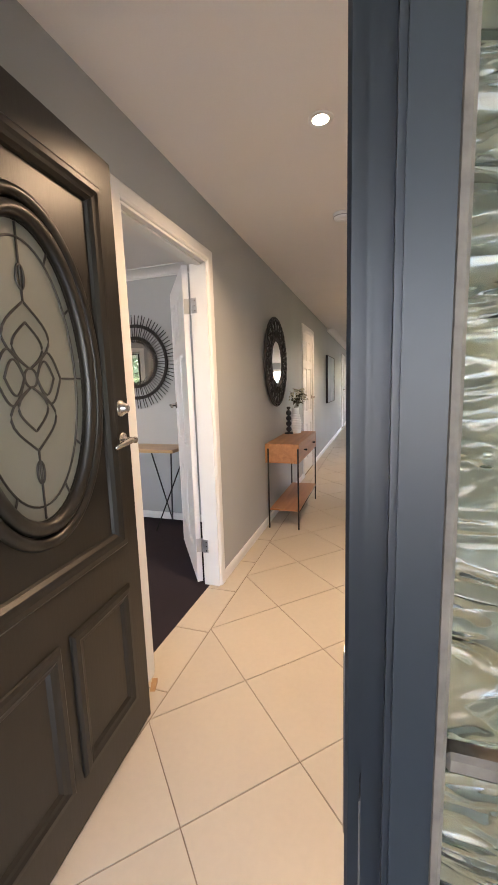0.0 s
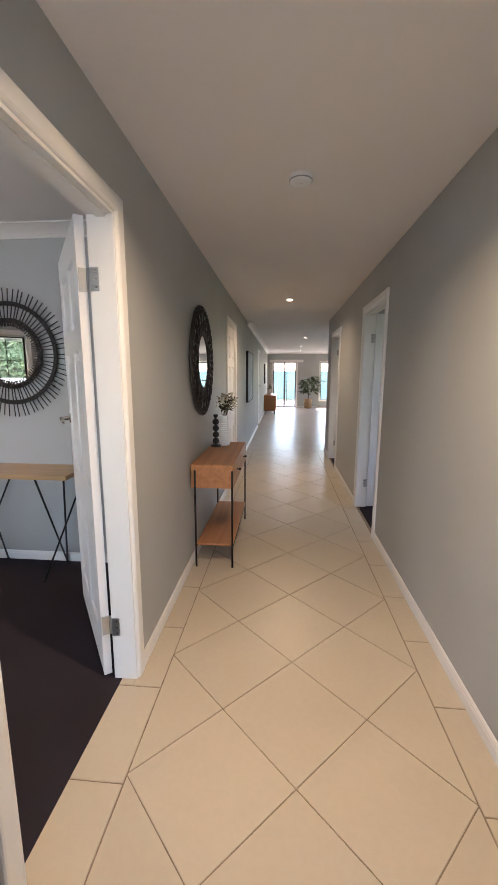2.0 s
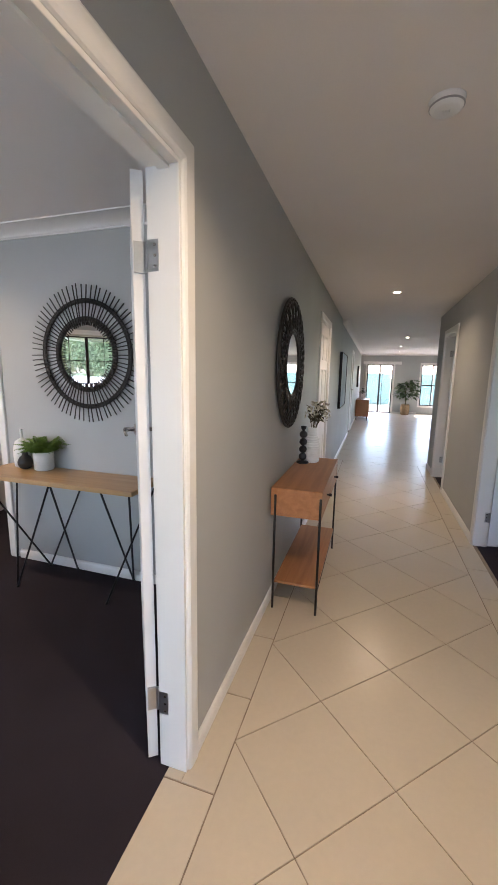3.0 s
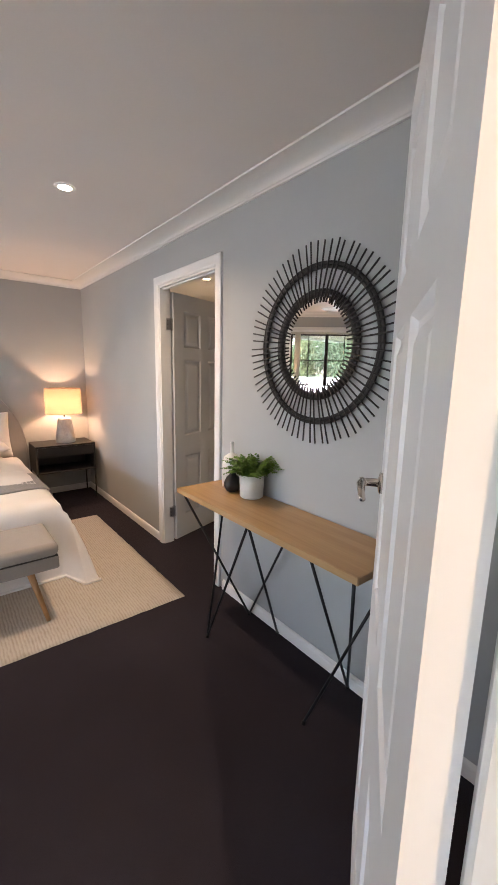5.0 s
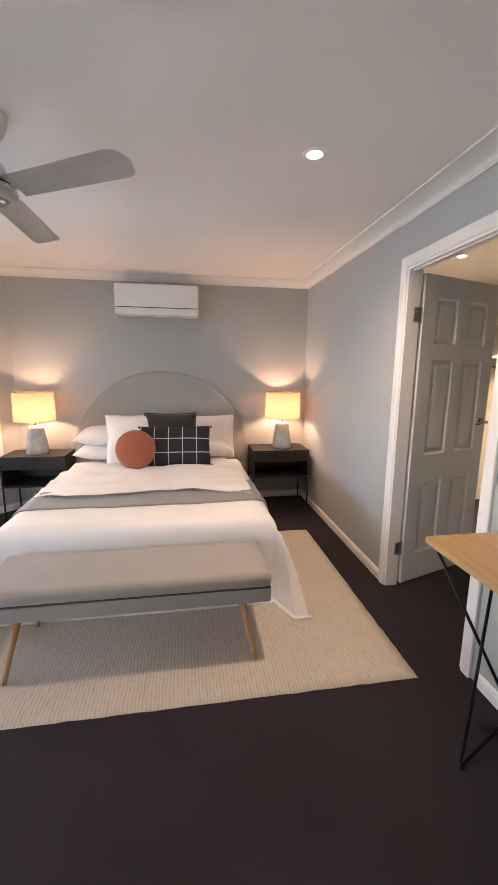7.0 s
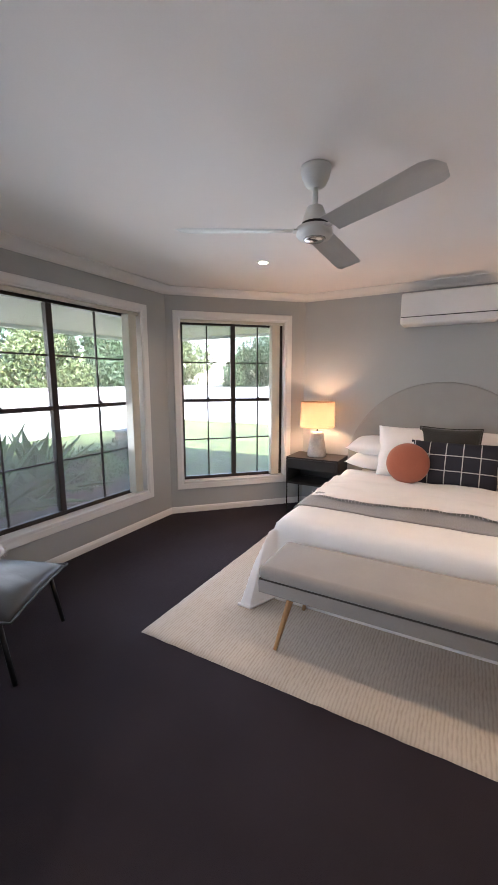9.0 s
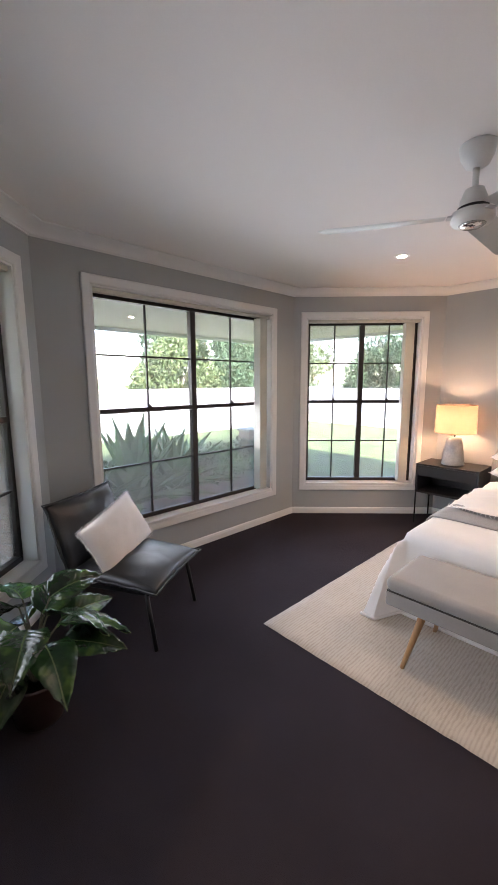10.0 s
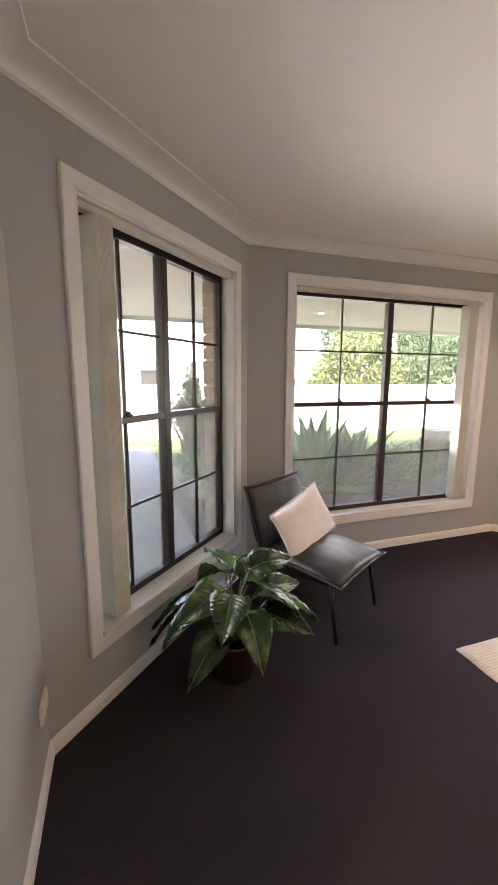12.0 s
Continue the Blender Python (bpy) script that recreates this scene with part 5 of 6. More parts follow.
put_cushion("cushion", facing(-4.22, -0.39, 0.755, 18, -2), 0.66, 0.38, 0.15, TARTAN, "black and white checked lumbar cushion", seed=6.0, pinch=0.08)
rc = thing("cushion", facing(-4.10, -0.735, 0.755, 16, 6), "round rust-coloured knitted cushion", "cushion")
part("cover", lathe([(0.175 * math.cos(a), 0.075 * math.copysign(abs(math.sin(a)) ** 0.8, a)) for a in [(-1.5 + 3.0 * k / 16) for k in range(17)]], 40, m=Matrix.Rotation(math.pi / 2, 4, "X")), RUST, rc, smooth=True)
tass = {(a, b): bmesh.new() for a in (-1, 1) for b in (-1, 1)}
for sx in (-1, 1):
    for sz in (-1, 1):
        for k in range(8):
            a = rnd.uniform(-0.5, 0.5)
            tube([(sx * 0.315, 0, sz * 0.175), (sx * (0.315 + 0.03 * math.cos(a)), 0.01 * rnd.uniform(-1, 1), sz * (0.175 + 0.03 * math.sin(a + 0.4)))], 0.003, 5, False, tass[sx, sz])
for o in bpy.data.objects:
    if o.name.startswith("cushion") and o.type == "EMPTY" and "lumbar" in o.get("label", ""):
        for t_ in tass.values():
            part("tassel", t_, TARTAN, o)
        break

# ---- bedroom: bench ----
bn = thing("bench", pose(-2.53, -0.566, 0.012), "grey upholstered bed-end bench on splayed beech legs", "bench")
part("seat_box", rounded((-0.203, -0.690, 0.298), (0.203, 0.690, 0.376), 0.012), LINEN, bn, smooth=True)
# strip coloured near black as the shadow between box and cushion
part("seam", box((-0.198, -0.685, 0.366), (0.198, 0.685, 0.381)), mat("seam_shadow_cloth", (0.06, 0.055, 0.05), 0.95), bn, "recessed seam strip with its shadow put into the dark colour")
part("cushion", rounded((-0.207, -0.694, 0.3745), (0.207, 0.694, 0.452), 0.034), LINEN, bn, "grey padded seat", True)
for sx in (-1, 1):
    for sy in (-1, 1):
        part("leg", tube([(sx * 0.212, sy * 0.593 + 0.016, 0), (sx * 0.160, sy * 0.525 + 0.016, 0.302)], [0.011, 0.019], 12), LEGW, bn, smooth=True)

# ---- bedside tables and lamps ----
BLKW = wood("black_stained_wood", (0.016, 0.013, 0.012), (0.010, 0.008, 0.008), 0.4, along=1)


def nightstand(x, y, w, label):
    """A dark bedside table, open niche over thin legs; origin at the floor under its middle, facing +x."""
    t = thing("bedside_table", pose(x, y, 0), label, "bedside table", "bedside tables")
    d, z0, z1 = 0.38, 0.335, 0.635
    for nm, lo, hi in (("top", (-d / 2, -w / 2, z1 - 0.018), (d / 2, w / 2, z1)), ("base_board", (-d / 2, -w / 2, z0), (d / 2, w / 2, z0 + 0.018)), ("side", (-d / 2, -w / 2, z0 + 0.018), (d / 2, -w / 2 + 0.018, z1 - 0.018)),
                       ("side", (-d / 2, w / 2 - 0.018, z0 + 0.018), (d / 2, w / 2, z1 - 0.018)), ("back", (-d / 2, -w / 2 + 0.018, z0 + 0.018), (-d / 2 + 0.012, w / 2 - 0.018, z1 - 0.018)),
                       ("drawer", (-d / 2 + 0.02, -w / 2 + 0.021, z1 - 0.125), (d / 2 - 0.004, w / 2 - 0.021, z1 - 0.021))):
        part(nm, box(lo, hi, 0.0015), BLKW, t)
    for sx in (-1, 1):
        for sy in (-1, 1):
            part("leg", tube([(sx * (d / 2 - 0.012), sy * (w / 2 - 0.006), 0), (sx * (d / 2 - 0.012), sy * (w / 2 - 0.006), z0)], 0.008, 8), METALB, t, smooth=True)
    return t


nightstand(-4.665, 0.700, 0.60, "black bedside table with slim metal legs near the robe door")
nightstand(-4.640, -1.735, 0.58, "black bedside table with slim metal legs near the bay window")
SHADE = lampshade("linen_shade", (0.29, 0.205, 0.145))
CONC = mat("concrete_lamp_base", (0.48, 0.46, 0.44), 0.85, var=0.1, scale=14, bump=0.5, fine=60)


def table_lamp(x, y, z, label):
    t = thing("table_lamp", pose(x, y, z), label, "lamp", "bedside lamps")
    part("base", lathe([(0.096, 0), (0.104, 0.006), (0.102, 0.03), (0.084, 0.16), (0.070, 0.250), (0.060, 0.272), (0.02, 0.278)], 36), CONC, t, "rough grey concrete cone", True)
    part("stem", lathe([(0.008, 0.214), (0.008, 0.315), (0.014, 0.316), (0.014, 0.336)], 12), METALB, t)
    sh = part("shade", lathe([(0.184, 0.322), (0.186, 0.322), (0.180, 0.598), (0.178, 0.598)], 48, cap=False), SHADE, t, "cream linen drum shade", True)
    part("shade_ring", tube([(0.185 * math.cos(a), 0.185 * math.sin(a), 0.323) for a in [2 * math.pi * k / 40 for k in range(40)]], 0.0025, 6, True), SHADE, sh)
    part("shade_ring", tube([(0.179 * math.cos(a), 0.179 * math.sin(a), 0.597) for a in [2 * math.pi * k / 40 for k in range(40)]], 0.0025, 6, True), SHADE, sh)
    part("bulb", lathe([(0.013, 0.335), (0.020, 0.343), (0.024, 0.356), (0.018, 0.372), (0.004, 0.379)], 16), emitter("lamp_bulb", (1, 0.62, 0.3), 6), t, smooth=True)
    li = bpy.data.lights.new("bedside_lamp", "POINT")
    li.energy, li.color, li.shadow_soft_size = LAMP_W, (1.0, 0.61, 0.35), 0.030
    o = new("bedside_lamp_light", li)
    o.location = (x, y, z + 0.425)
    return t


LAMP_W = 1.15
table_lamp(-4.665, 0.742, 0.635, "lit bedside lamp with concrete base beside the robe wall")
table_lamp(-4.640, -1.742, 0.635, "lit bedside lamp with concrete base beside the bay window")

# ---- air conditioner, ceiling fan ----
ac = thing("air_conditioner", pose(-4.888, -0.545, 1.985), "white wall-mounted split air conditioner above the bed", "air conditioner")
part("casing", rounded((0, -0.405, 0), (0.215, 0.405, 0.295), 0.024), WHITEP, ac, smooth=True)
part("front_panel", box((0.2155, -0.398, 0.075), (0.222, 0.398, 0.285), 0.003), WHITEP, ac)
part("louvre", box((0.2155, -0.385, 0.012), (0.221, 0.385, 0.068), 0.004), WHITEP, ac)
# thin black strip painted in for the shade between panel and louvre
part("gap_shade", box((0.2145, -0.395, 0.0685), (0.2165, 0.395, 0.0745)), METALB, ac)
FANW = mat("fan_white", (0.62, 0.62, 0.60), 0.3, var=0.03, bump=0.02)
FANM = mat("brushed_fan_blade", (0.56, 0.56, 0.55), 0.28, metal=0.4, var=0.02, scale=2, bump=0.0, rvar=0.02)
fan = thing("ceiling_fan", pose(-2.395, -1.000, H), "white three-blade ceiling fan at rest", "ceiling fan")
part("canopy", lathe([(0.068, 0), (0.068, -0.010), (0.062, -0.042), (0.046, -0.074), (0.028, -0.084), (0.018, -0.086)][::-1], 36), FANW, fan, smooth=True)
part("rod", lathe([(0.0125, -0.17), (0.0125, -0.080)], 16), FANW, fan, smooth=True)
part("motor", lathe([(0.020, -0.302), (0.074, -0.296), (0.083, -0.282), (0.080, -0.252), (0.056, -0.246), (0.052, -0.205), (0.036, -0.165), (0.020, -0.158)], 40), FANW, fan, smooth=True)
part("collar", lathe([(0.056, -0.246), (0.060, -0.244), (0.060, -0.234), (0.055, -0.232)], 36, cap=False), METALB, fan, "black collar")
part("cap", lathe([(0.004, -0.312), (0.040, -0.309), (0.052, -0.300)], 36), mat("chrome_cap", (0.6, 0.6, 0.6), 0.12, metal=1.0), fan, "polished cap", True)
for a in (180, 60, -60):
    bm = bmesh.new()
    rows = []
    for i in range(13):
        u = i / 12
        r = 0.10 + 0.54 * u
        w = 0.058 + 0.012 * u if u < 0.97 else 0.052
        row = []
        for s in (-1, -0.5, 0, 0.5, 1):
            cut = 0.018 * (u ** 12) * abs(s)
            row.append(bm.verts.new((r - cut, s * w, -0.012 * s + 0.006 * (1 - s * s))))
        rows.append(row)
    for p0, p1 in zip(rows, rows[1:]):
        for j in range(4):
            bm.faces.new((p0[j], p1[j], p1[j + 1], p0[j + 1]))
    bmesh.ops.solidify(bm, geom=bm.faces[:], thickness=0.004)
    box((0.055, -0.020, -0.004), (0.099, 0.020, 0.004), 0.002, 1, bm)
    b = part("blade", bm, FANM, fan, "brushed metal blade")
    b.matrix_basis = pose(0, 0, -0.266, 0, 0, a)

# ---- robe ----
SHELFW = mat("robe_shelf", (0.72, 0.68, 0.58), 0.5)
rs = thing("robe_shelving", pose(XB + 0.02, 3.28, 0), "pale shelves in the walk-in robe", "shelving")
for z in (1.60, 2.0):
    part("shelf", box((0, -0.45, z), (3.4, 0.0, z + 0.03), 0.002), SHELFW, rs)
for x in (0.4, 1.4, 2.4):
    part("support", box((x, -0.43, 0), (x + 0.02, -0.002, 1.60), 0.001), SHELFW, rs)
part("hanging_rail", tube([(0.05, -0.25, 1.52), (3.35, -0.25, 1.52)], 0.012, 8), CHROME, rs, smooth=True)

# ---- bedroom console table, starburst mirror, ornaments ----
tt = thing("hairpin_console", pose(0, 0, 0), "pale oak console table on crossed black metal rods", "console table")
part("tabletop", box((-2.010, 0.715, 0.738), (-0.738, 1.048, 0.768), 0.003, 2), TOPW, tt)
F1, B1, B2, F2, B3 = (-1.66, 0.705, 0.004), (-1.68, 1.015, 0.004), (-1.452, 1.036, 0.004), (-0.962, 0.735, 0.004), (-0.968, 1.036, 0.004)
for a, b in (((-1.945, 0.728, 0.738), B1), ((-1.945, 1.02, 0.738), F1), ((-1.358, 0.728, 0.738), F1), ((-1.345, 0.728, 0.738), B2), ((-1.32, 1.02, 0.738), B1), ((-0.962, 0.728, 0.738), B3), ((-0.762, 0.728, 0.738), B3), ((-0.757, 1.02, 0.738), F2)):
    part("leg", tube([a, b], 0.0065, 10), METALB, tt, smooth=True)
for p in (F1, B1, B2, F2, B3):
    part("foot", lathe([(0.010, -0.004), (0.010, 0.004), (0.006, 0.008)], 10, m=Matrix.Translation(p)), METALB, tt)

sbm = thing("starburst_mirror", pose(-1.275, YM - 0.002, 1.570), "round mirror with radiating black rattan spokes", "mirror")
disc_mirror(sbm, 0.212)
for o in sbm.children:
    if o.name.startswith("mirror_glass"):
        o.location = (0, -0.012, 0)
part("backing", lathe([(0.001, 0.0), (0.225, 0.0), (0.225, 0.010), (0.001, 0.010)], 48, m=Matrix.Rotation(math.pi / 2, 4, "X")), RATTAN, sbm)
for r, y, q in ((0.224, -0.016, 0.013), (0.238, -0.014, 0.010), (0.338, -0.014, 0.0095), (0.352, -0.014, 0.0085)):
    part("ring", tube(circ(r, y), q, 8, True), RATTAN, sbm, smooth=True)
for k in range(72):
    a = 2 * math.pi * (k + rnd.uniform(-0.15, 0.15)) / 72
    j = rnd.uniform(-0.008, 0.006)
    part("spoke", tube([(0.192 * math.cos(a), -0.030, 0.192 * math.sin(a)), (0.33 * math.cos(a), -0.027, 0.33 * math.sin(a)), ((0.447 + j) * math.cos(a + 0.004), -0.024, (0.447 + j) * math.sin(a))], 0.0038, 6), RATTAN, sbm, smooth=True)

pp = thing("potted_fern", pose(-1.63, 0.972, 0.768) @ Matrix.Scale(0.86, 4), "bright green fern in a white cylindrical pot", "plant")
part("pot", lathe([(0.066, 0), (0.075, 0.008), (0.079, 0.11), (0.079, 0.150), (0.074, 0.150), (0.072, 0.12)], 36), WHITEC, pp, "white ceramic pot", True)
part("soil", lathe([(0.001, 0.126), (0.072, 0.126), (0.072, 0.128), (0.001, 0.128)], 20), mat("soil", (0.03, 0.02, 0.014), 1.0), pp)
FERN = mat("fern_green", (0.16, 0.30, 0.03), 0.5, var=0.35, scale=20, second=(0.06, 0.14, 0.015))
fb2 = bmesh.new()
for k in range(92):
    a = rnd.uniform(0, 6.283)
    L = rnd.uniform(0.13, 0.23)
    up = rnd.uniform(0.65, 1.45)
    base = Vector((0.03 * math.cos(a), 0.03 * math.sin(a), 0.13))
    for j in range(3, 15):
        u = j / 14
        r = L * u * math.cos(up) + 0.05 * u * u
        z = L * u * math.sin(up) - 0.06 * u * u * u
        c = base + Vector((r * math.cos(a), r * math.sin(a), z))
        wl = 0.042 * (1 - u) ** 0.6 + 0.006
        for s in (-1, 1):
            join_m = Matrix.Translation(c) @ pose(0, 0, 0, rnd.uniform(-25, 25), rnd.uniform(-10, 25), math.degrees(a) + s * 65)
            v = [fb2.verts.new(join_m @ Vector(q)) for q in ((0, -0.004, 0), (wl * 0.5, -0.009, 0.003), (wl, 0, -0.002), (wl * 0.5, 0.009, 0.003))]
            fb2.faces.new(v)
part("foliage", fb2, FERN, pp)
bv = thing("small_jug", pose(-1.770, 0.945, 0.768), "small round matt black jug", "jug")
part("body", lathe([(0.022, 0), (0.038, 0.008), (0.050, 0.035), (0.050, 0.055), (0.036, 0.085), (0.020, 0.098), (0.018, 0.118), (0.022, 0.124), (0.017, 0.124)], 30), BLACKC, bv, smooth=True)
part("jug_handle", tube([(-0.018, 0, 0.115), (-0.040, 0, 0.112), (-0.046, 0, 0.092), (-0.038, 0, 0.078)], 0.0045, 8), BLACKC, bv, smooth=True)
wv_ = thing("bottle_vase", pose(-1.83, 0.982, 0.768), "cream bottle vase with a thin neck", "vase")
part("body", lathe([(0.040, 0), (0.056, 0.01), (0.060, 0.09), (0.056, 0.15), (0.044, 0.19), (0.020, 0.207), (0.010, 0.212), (0.009, 0.27), (0.012, 0.275)], 30), WHITEC, wv_, smooth=True)

# ---- lounge chair with cushion ----
LEATHER = mat("black_leather", (0.010, 0.0098, 0.011), 0.40, var=0.12, scale=7, bump=0.35, fine=130, spec=0.6)
CH = pose(-1.707, -2.275, 0, 0, 0, 30.5)
lc = thing("lounge_chair", CH, "low armless black leather chair on black metal legs", "chair")
SEAT_M, BACK_M = pose(0, -0.255, 0.372, 90 - 4, 0, 0), pose(0, -0.575, 0.560, 18, 0, 0)
CW = 0.575


def leather_pad(name, h, d, m, seed):
    """A stitched leather pad with a rolled welt round its edge and ears at the corners."""
    bm = pillow_bm(CW, h, d, 0.04, 26, seed, 0.008)
    bm.transform(m)
    pad = part(name, bm, LEATHER, lc, smooth=True)
    pts = []
    for k in range(64):
        a = 4 * k / 64
        s = a % 1
        u, v = [(-1 + 2 * s, -1), (1, -1 + 2 * s), (1 - 2 * s, 1), (-1, 1 - 2 * s)][int(a)]
        ear = 1.0 + 0.03 * (abs(u) * abs(v)) ** 8
        pts.append(m @ Vector((u * ear * CW / 2 * (1 - 0.02 * (1 - v * v)), 0.003 * math.sin(k * 1.7), v * ear * h / 2 * (1 - 0.02 * (1 - u * u)))))
    part("piping", tube(pts, 0.0062, 6, True), LEATHER, pad, smooth=True)
    return pad


leather_pad("seat", 0.575, 0.135, SEAT_M, 3.0)
leather_pad("backrest", 0.45, 0.135, BACK_M, 7.0)
for s in (-1, 1):
    part("leg", tube([(s * 0.2575, 0.005, 0.0), (s * 0.245, -0.05, 0.325)], 0.012, 10), METALB, lc, smooth=True)
    part("leg", tube([(s * 0.2575, -0.56, 0.0), (s * 0.245, -0.49, 0.325)], 0.012, 10), METALB, lc, smooth=True)
    part("side_rail", tube([(s * 0.245, -0.03, 0.322), (s * 0.245, -0.50, 0.318), (s * 0.245, -0.585, 0.46), (s * 0.245, -0.66, 0.70)], 0.011, 8), METALB, lc, smooth=True)
part("cross_rail", tube([(-0.245, -0.06, 0.330), (0.245, -0.06, 0.330)], 0.011, 8), METALB, lc, smooth=True)
cc = thing("cushion", CH @ pose(0.0, -0.375, 0.540, 0, 0, 4) @ pose(0, 0, 0, 27, 9, 0), "white fringed lumbar cushion resting on the leather chair", "cushion")
part("cover", pillow_bm(0.55, 0.33, 0.13, 0.10, 22, 1.0), FLUFF, cc, smooth=True)
fg = bmesh.new()
for k in range(300):
    a = 4 * k / 300
    s = a % 1
    u, v = [(-1 + 2 * s, -1), (1, -1 + 2 * s), (1 - 2 * s, 1), (-1, 1 - 2 * s)][int(a)]
    p0 = Vector((u * 0.275 * (1 - 0.05 * (1 - v * v)), 0, v * 0.165 * (1 - 0.05 * (1 - u * u))))
    o = Vector((u if abs(u) == 1 else 0, 0, v if abs(v) == 1 else 0)).normalized() * rnd.uniform(0.007, 0.016)
    tube([p0 - o * 0.3, p0 + o + Vector((rnd.uniform(-0.004, 0.004), rnd.uniform(-0.006, 0.006), rnd.uniform(-0.004, 0.004)))], 0.0016, 4, False, fg)
tagged(part("fringe", fg, FLUFF, cc), kind="stuff")

# ---- potted plant with large leaves ----
def big_leaf_material():
    m, nt, p = nodes_of("glossy_leaf")
    n, l = nt.nodes, nt.links
    tc, vo, no = n.new("ShaderNodeTexCoord"), n.new("ShaderNodeTexNoise"), n.new("ShaderNodeTexNoise")
    vo.inputs["Scale"].default_value, vo.inputs["Detail"].default_value = 9, 3
    no.inputs["Scale"].default_value = 45
    l.new(tc.outputs["Object"], vo.inputs["Vector"]), l.new(tc.outputs["Object"], no.inputs["Vector"])
    r = n.new("ShaderNodeValToRGB")
    e = r.color_ramp.elements
    e[0].position, e[0].color = 0.42, (0.012, 0.034, 0.013, 1)
    e[1].position, e[1].color = 0.70, (0.085, 0.17, 0.035, 1)
    e.new(0.56).color = (0.022, 0.062, 0.019, 1)
    l.new(vo.outputs[0], r.inputs[0])
    # side veins run out from the midrib in shallow ridges
    sx, ab, ph, sn, rib = n.new("ShaderNodeSeparateXYZ"), *(n.new("ShaderNodeMath") for _ in range(4))
    l.new(tc.outputs["Object"], sx.inputs[0])
    ab.operation, ph.operation, sn.operation, rib.operation = "ABSOLUTE", "MULTIPLY_ADD", "SINE", "LESS_THAN"
    l.new(sx.outputs["Y"], ab.inputs[0])
    l.new(ab.outputs[0], ph.inputs[0])
    ph.inputs[1].default_value = -0.9
    l.new(sx.outputs["X"], ph.inputs[2])
    fq = n.new("ShaderNodeMath")
    fq.operation = "MULTIPLY"
    fq.inputs[1].default_value = 260
    l.new(ph.outputs[0], fq.inputs[0]), l.new(fq.outputs[0], sn.inputs[0])
    l.new(ab.outputs[0], rib.inputs[0])
    rib.inputs[1].default_value = 0.0028
    vein = n.new("ShaderNodeMixRGB")
    vein.inputs[2].default_value = (0.12, 0.17, 0.07, 1)
    l.new(rib.outputs[0], vein.inputs[0]), l.new(r.outputs[0], vein.inputs[1])
    b2 = n.new("ShaderNodeBump")
    b2.inputs["Strength"].default_value, b2.inputs["Distance"].default_value = 0.22, 0.002
    l.new(sn.outputs[0], b2.inputs["Height"])
    hs, oi, mr = n.new("ShaderNodeHueSaturation"), n.new("ShaderNodeObjectInfo"), n.new("ShaderNodeMapRange")
    mr.inputs[3].default_value, mr.inputs[4].default_value = 0.6, 1.5
    l.new(oi.outputs["Random"], mr.inputs[0]), l.new(mr.outputs[0], hs.inputs["Value"]), l.new(vein.outputs[0], hs.inputs["Color"])
    l.new(hs.outputs[0], p.inputs["Base Color"])
    p.inputs["Roughness"].default_value = 0.24
    b = n.new("ShaderNodeBump")
    b.inputs["Strength"].default_value, b.inputs["Distance"].default_value = 0.25, 0.004
    l.new(no.outputs[0], b.inputs["Height"]), l.new(b2.outputs[0], b.inputs["Normal"]), l.new(b.outputs[0], p.inputs["Normal"])
    return m


BIGLEAF = big_leaf_material()
pl = thing("potted_plant", pose(-0.90, -2.12, 0), "bushy plant with large glossy leaves in a dark red-brown pot", "plant")
part("pot", lathe([(0.085, 0), (0.095, 0.01), (0.125, 0.20), (0.13, 0.215), (0.118, 0.215), (0.112, 0.19)], 32), mat("brown_pot", (0.030, 0.014, 0.012), 0.4, var=0.2, bump=0.2), pl, smooth=True)
part("soil", lathe([(0.001, 0.185), (0.112, 0.185), (0.112, 0.19), (0.001, 0.19)], 20), mat("soil_dark", (0.025, 0.018, 0.012), 1.0), pl)


def big_leaf(length, width, bend):
    bm = bmesh.new()
    n, rows = 14, []
    for i in range(n + 1):
        u = i / n
        w = width * (math.sin(math.pi * u ** 0.62) ** 0.85 if 0 < u < 1 else 0)
        x = length * (u - 0.18 * bend * u * u)
        z = -bend * length * u ** 1.9
        rows.append([bm.verts.new((x + 0.02 * abs(s) * u, s * w / 2, z + (abs(s) * 0.22 - 0.10 * s * s) * w + 0.005 * math.sin(u * 40 + 2 * abs(s)) * (0.3 + abs(s)))) for s in (-1, -0.66, -0.33, 0, 0.33, 0.66, 1)])
    for a, b in zip(rows, rows[1:]):
        for j in range(6):
            bm.faces.new((a[j], b[j], b[j + 1], a[j + 1]))
    bmesh.ops.remove_doubles(bm, verts=bm.verts[:], dist=1e-5)
    bmesh.ops.solidify(bm, geom=bm.faces[:], thickness=0.0015)
    return bm


rl = random.Random(21)
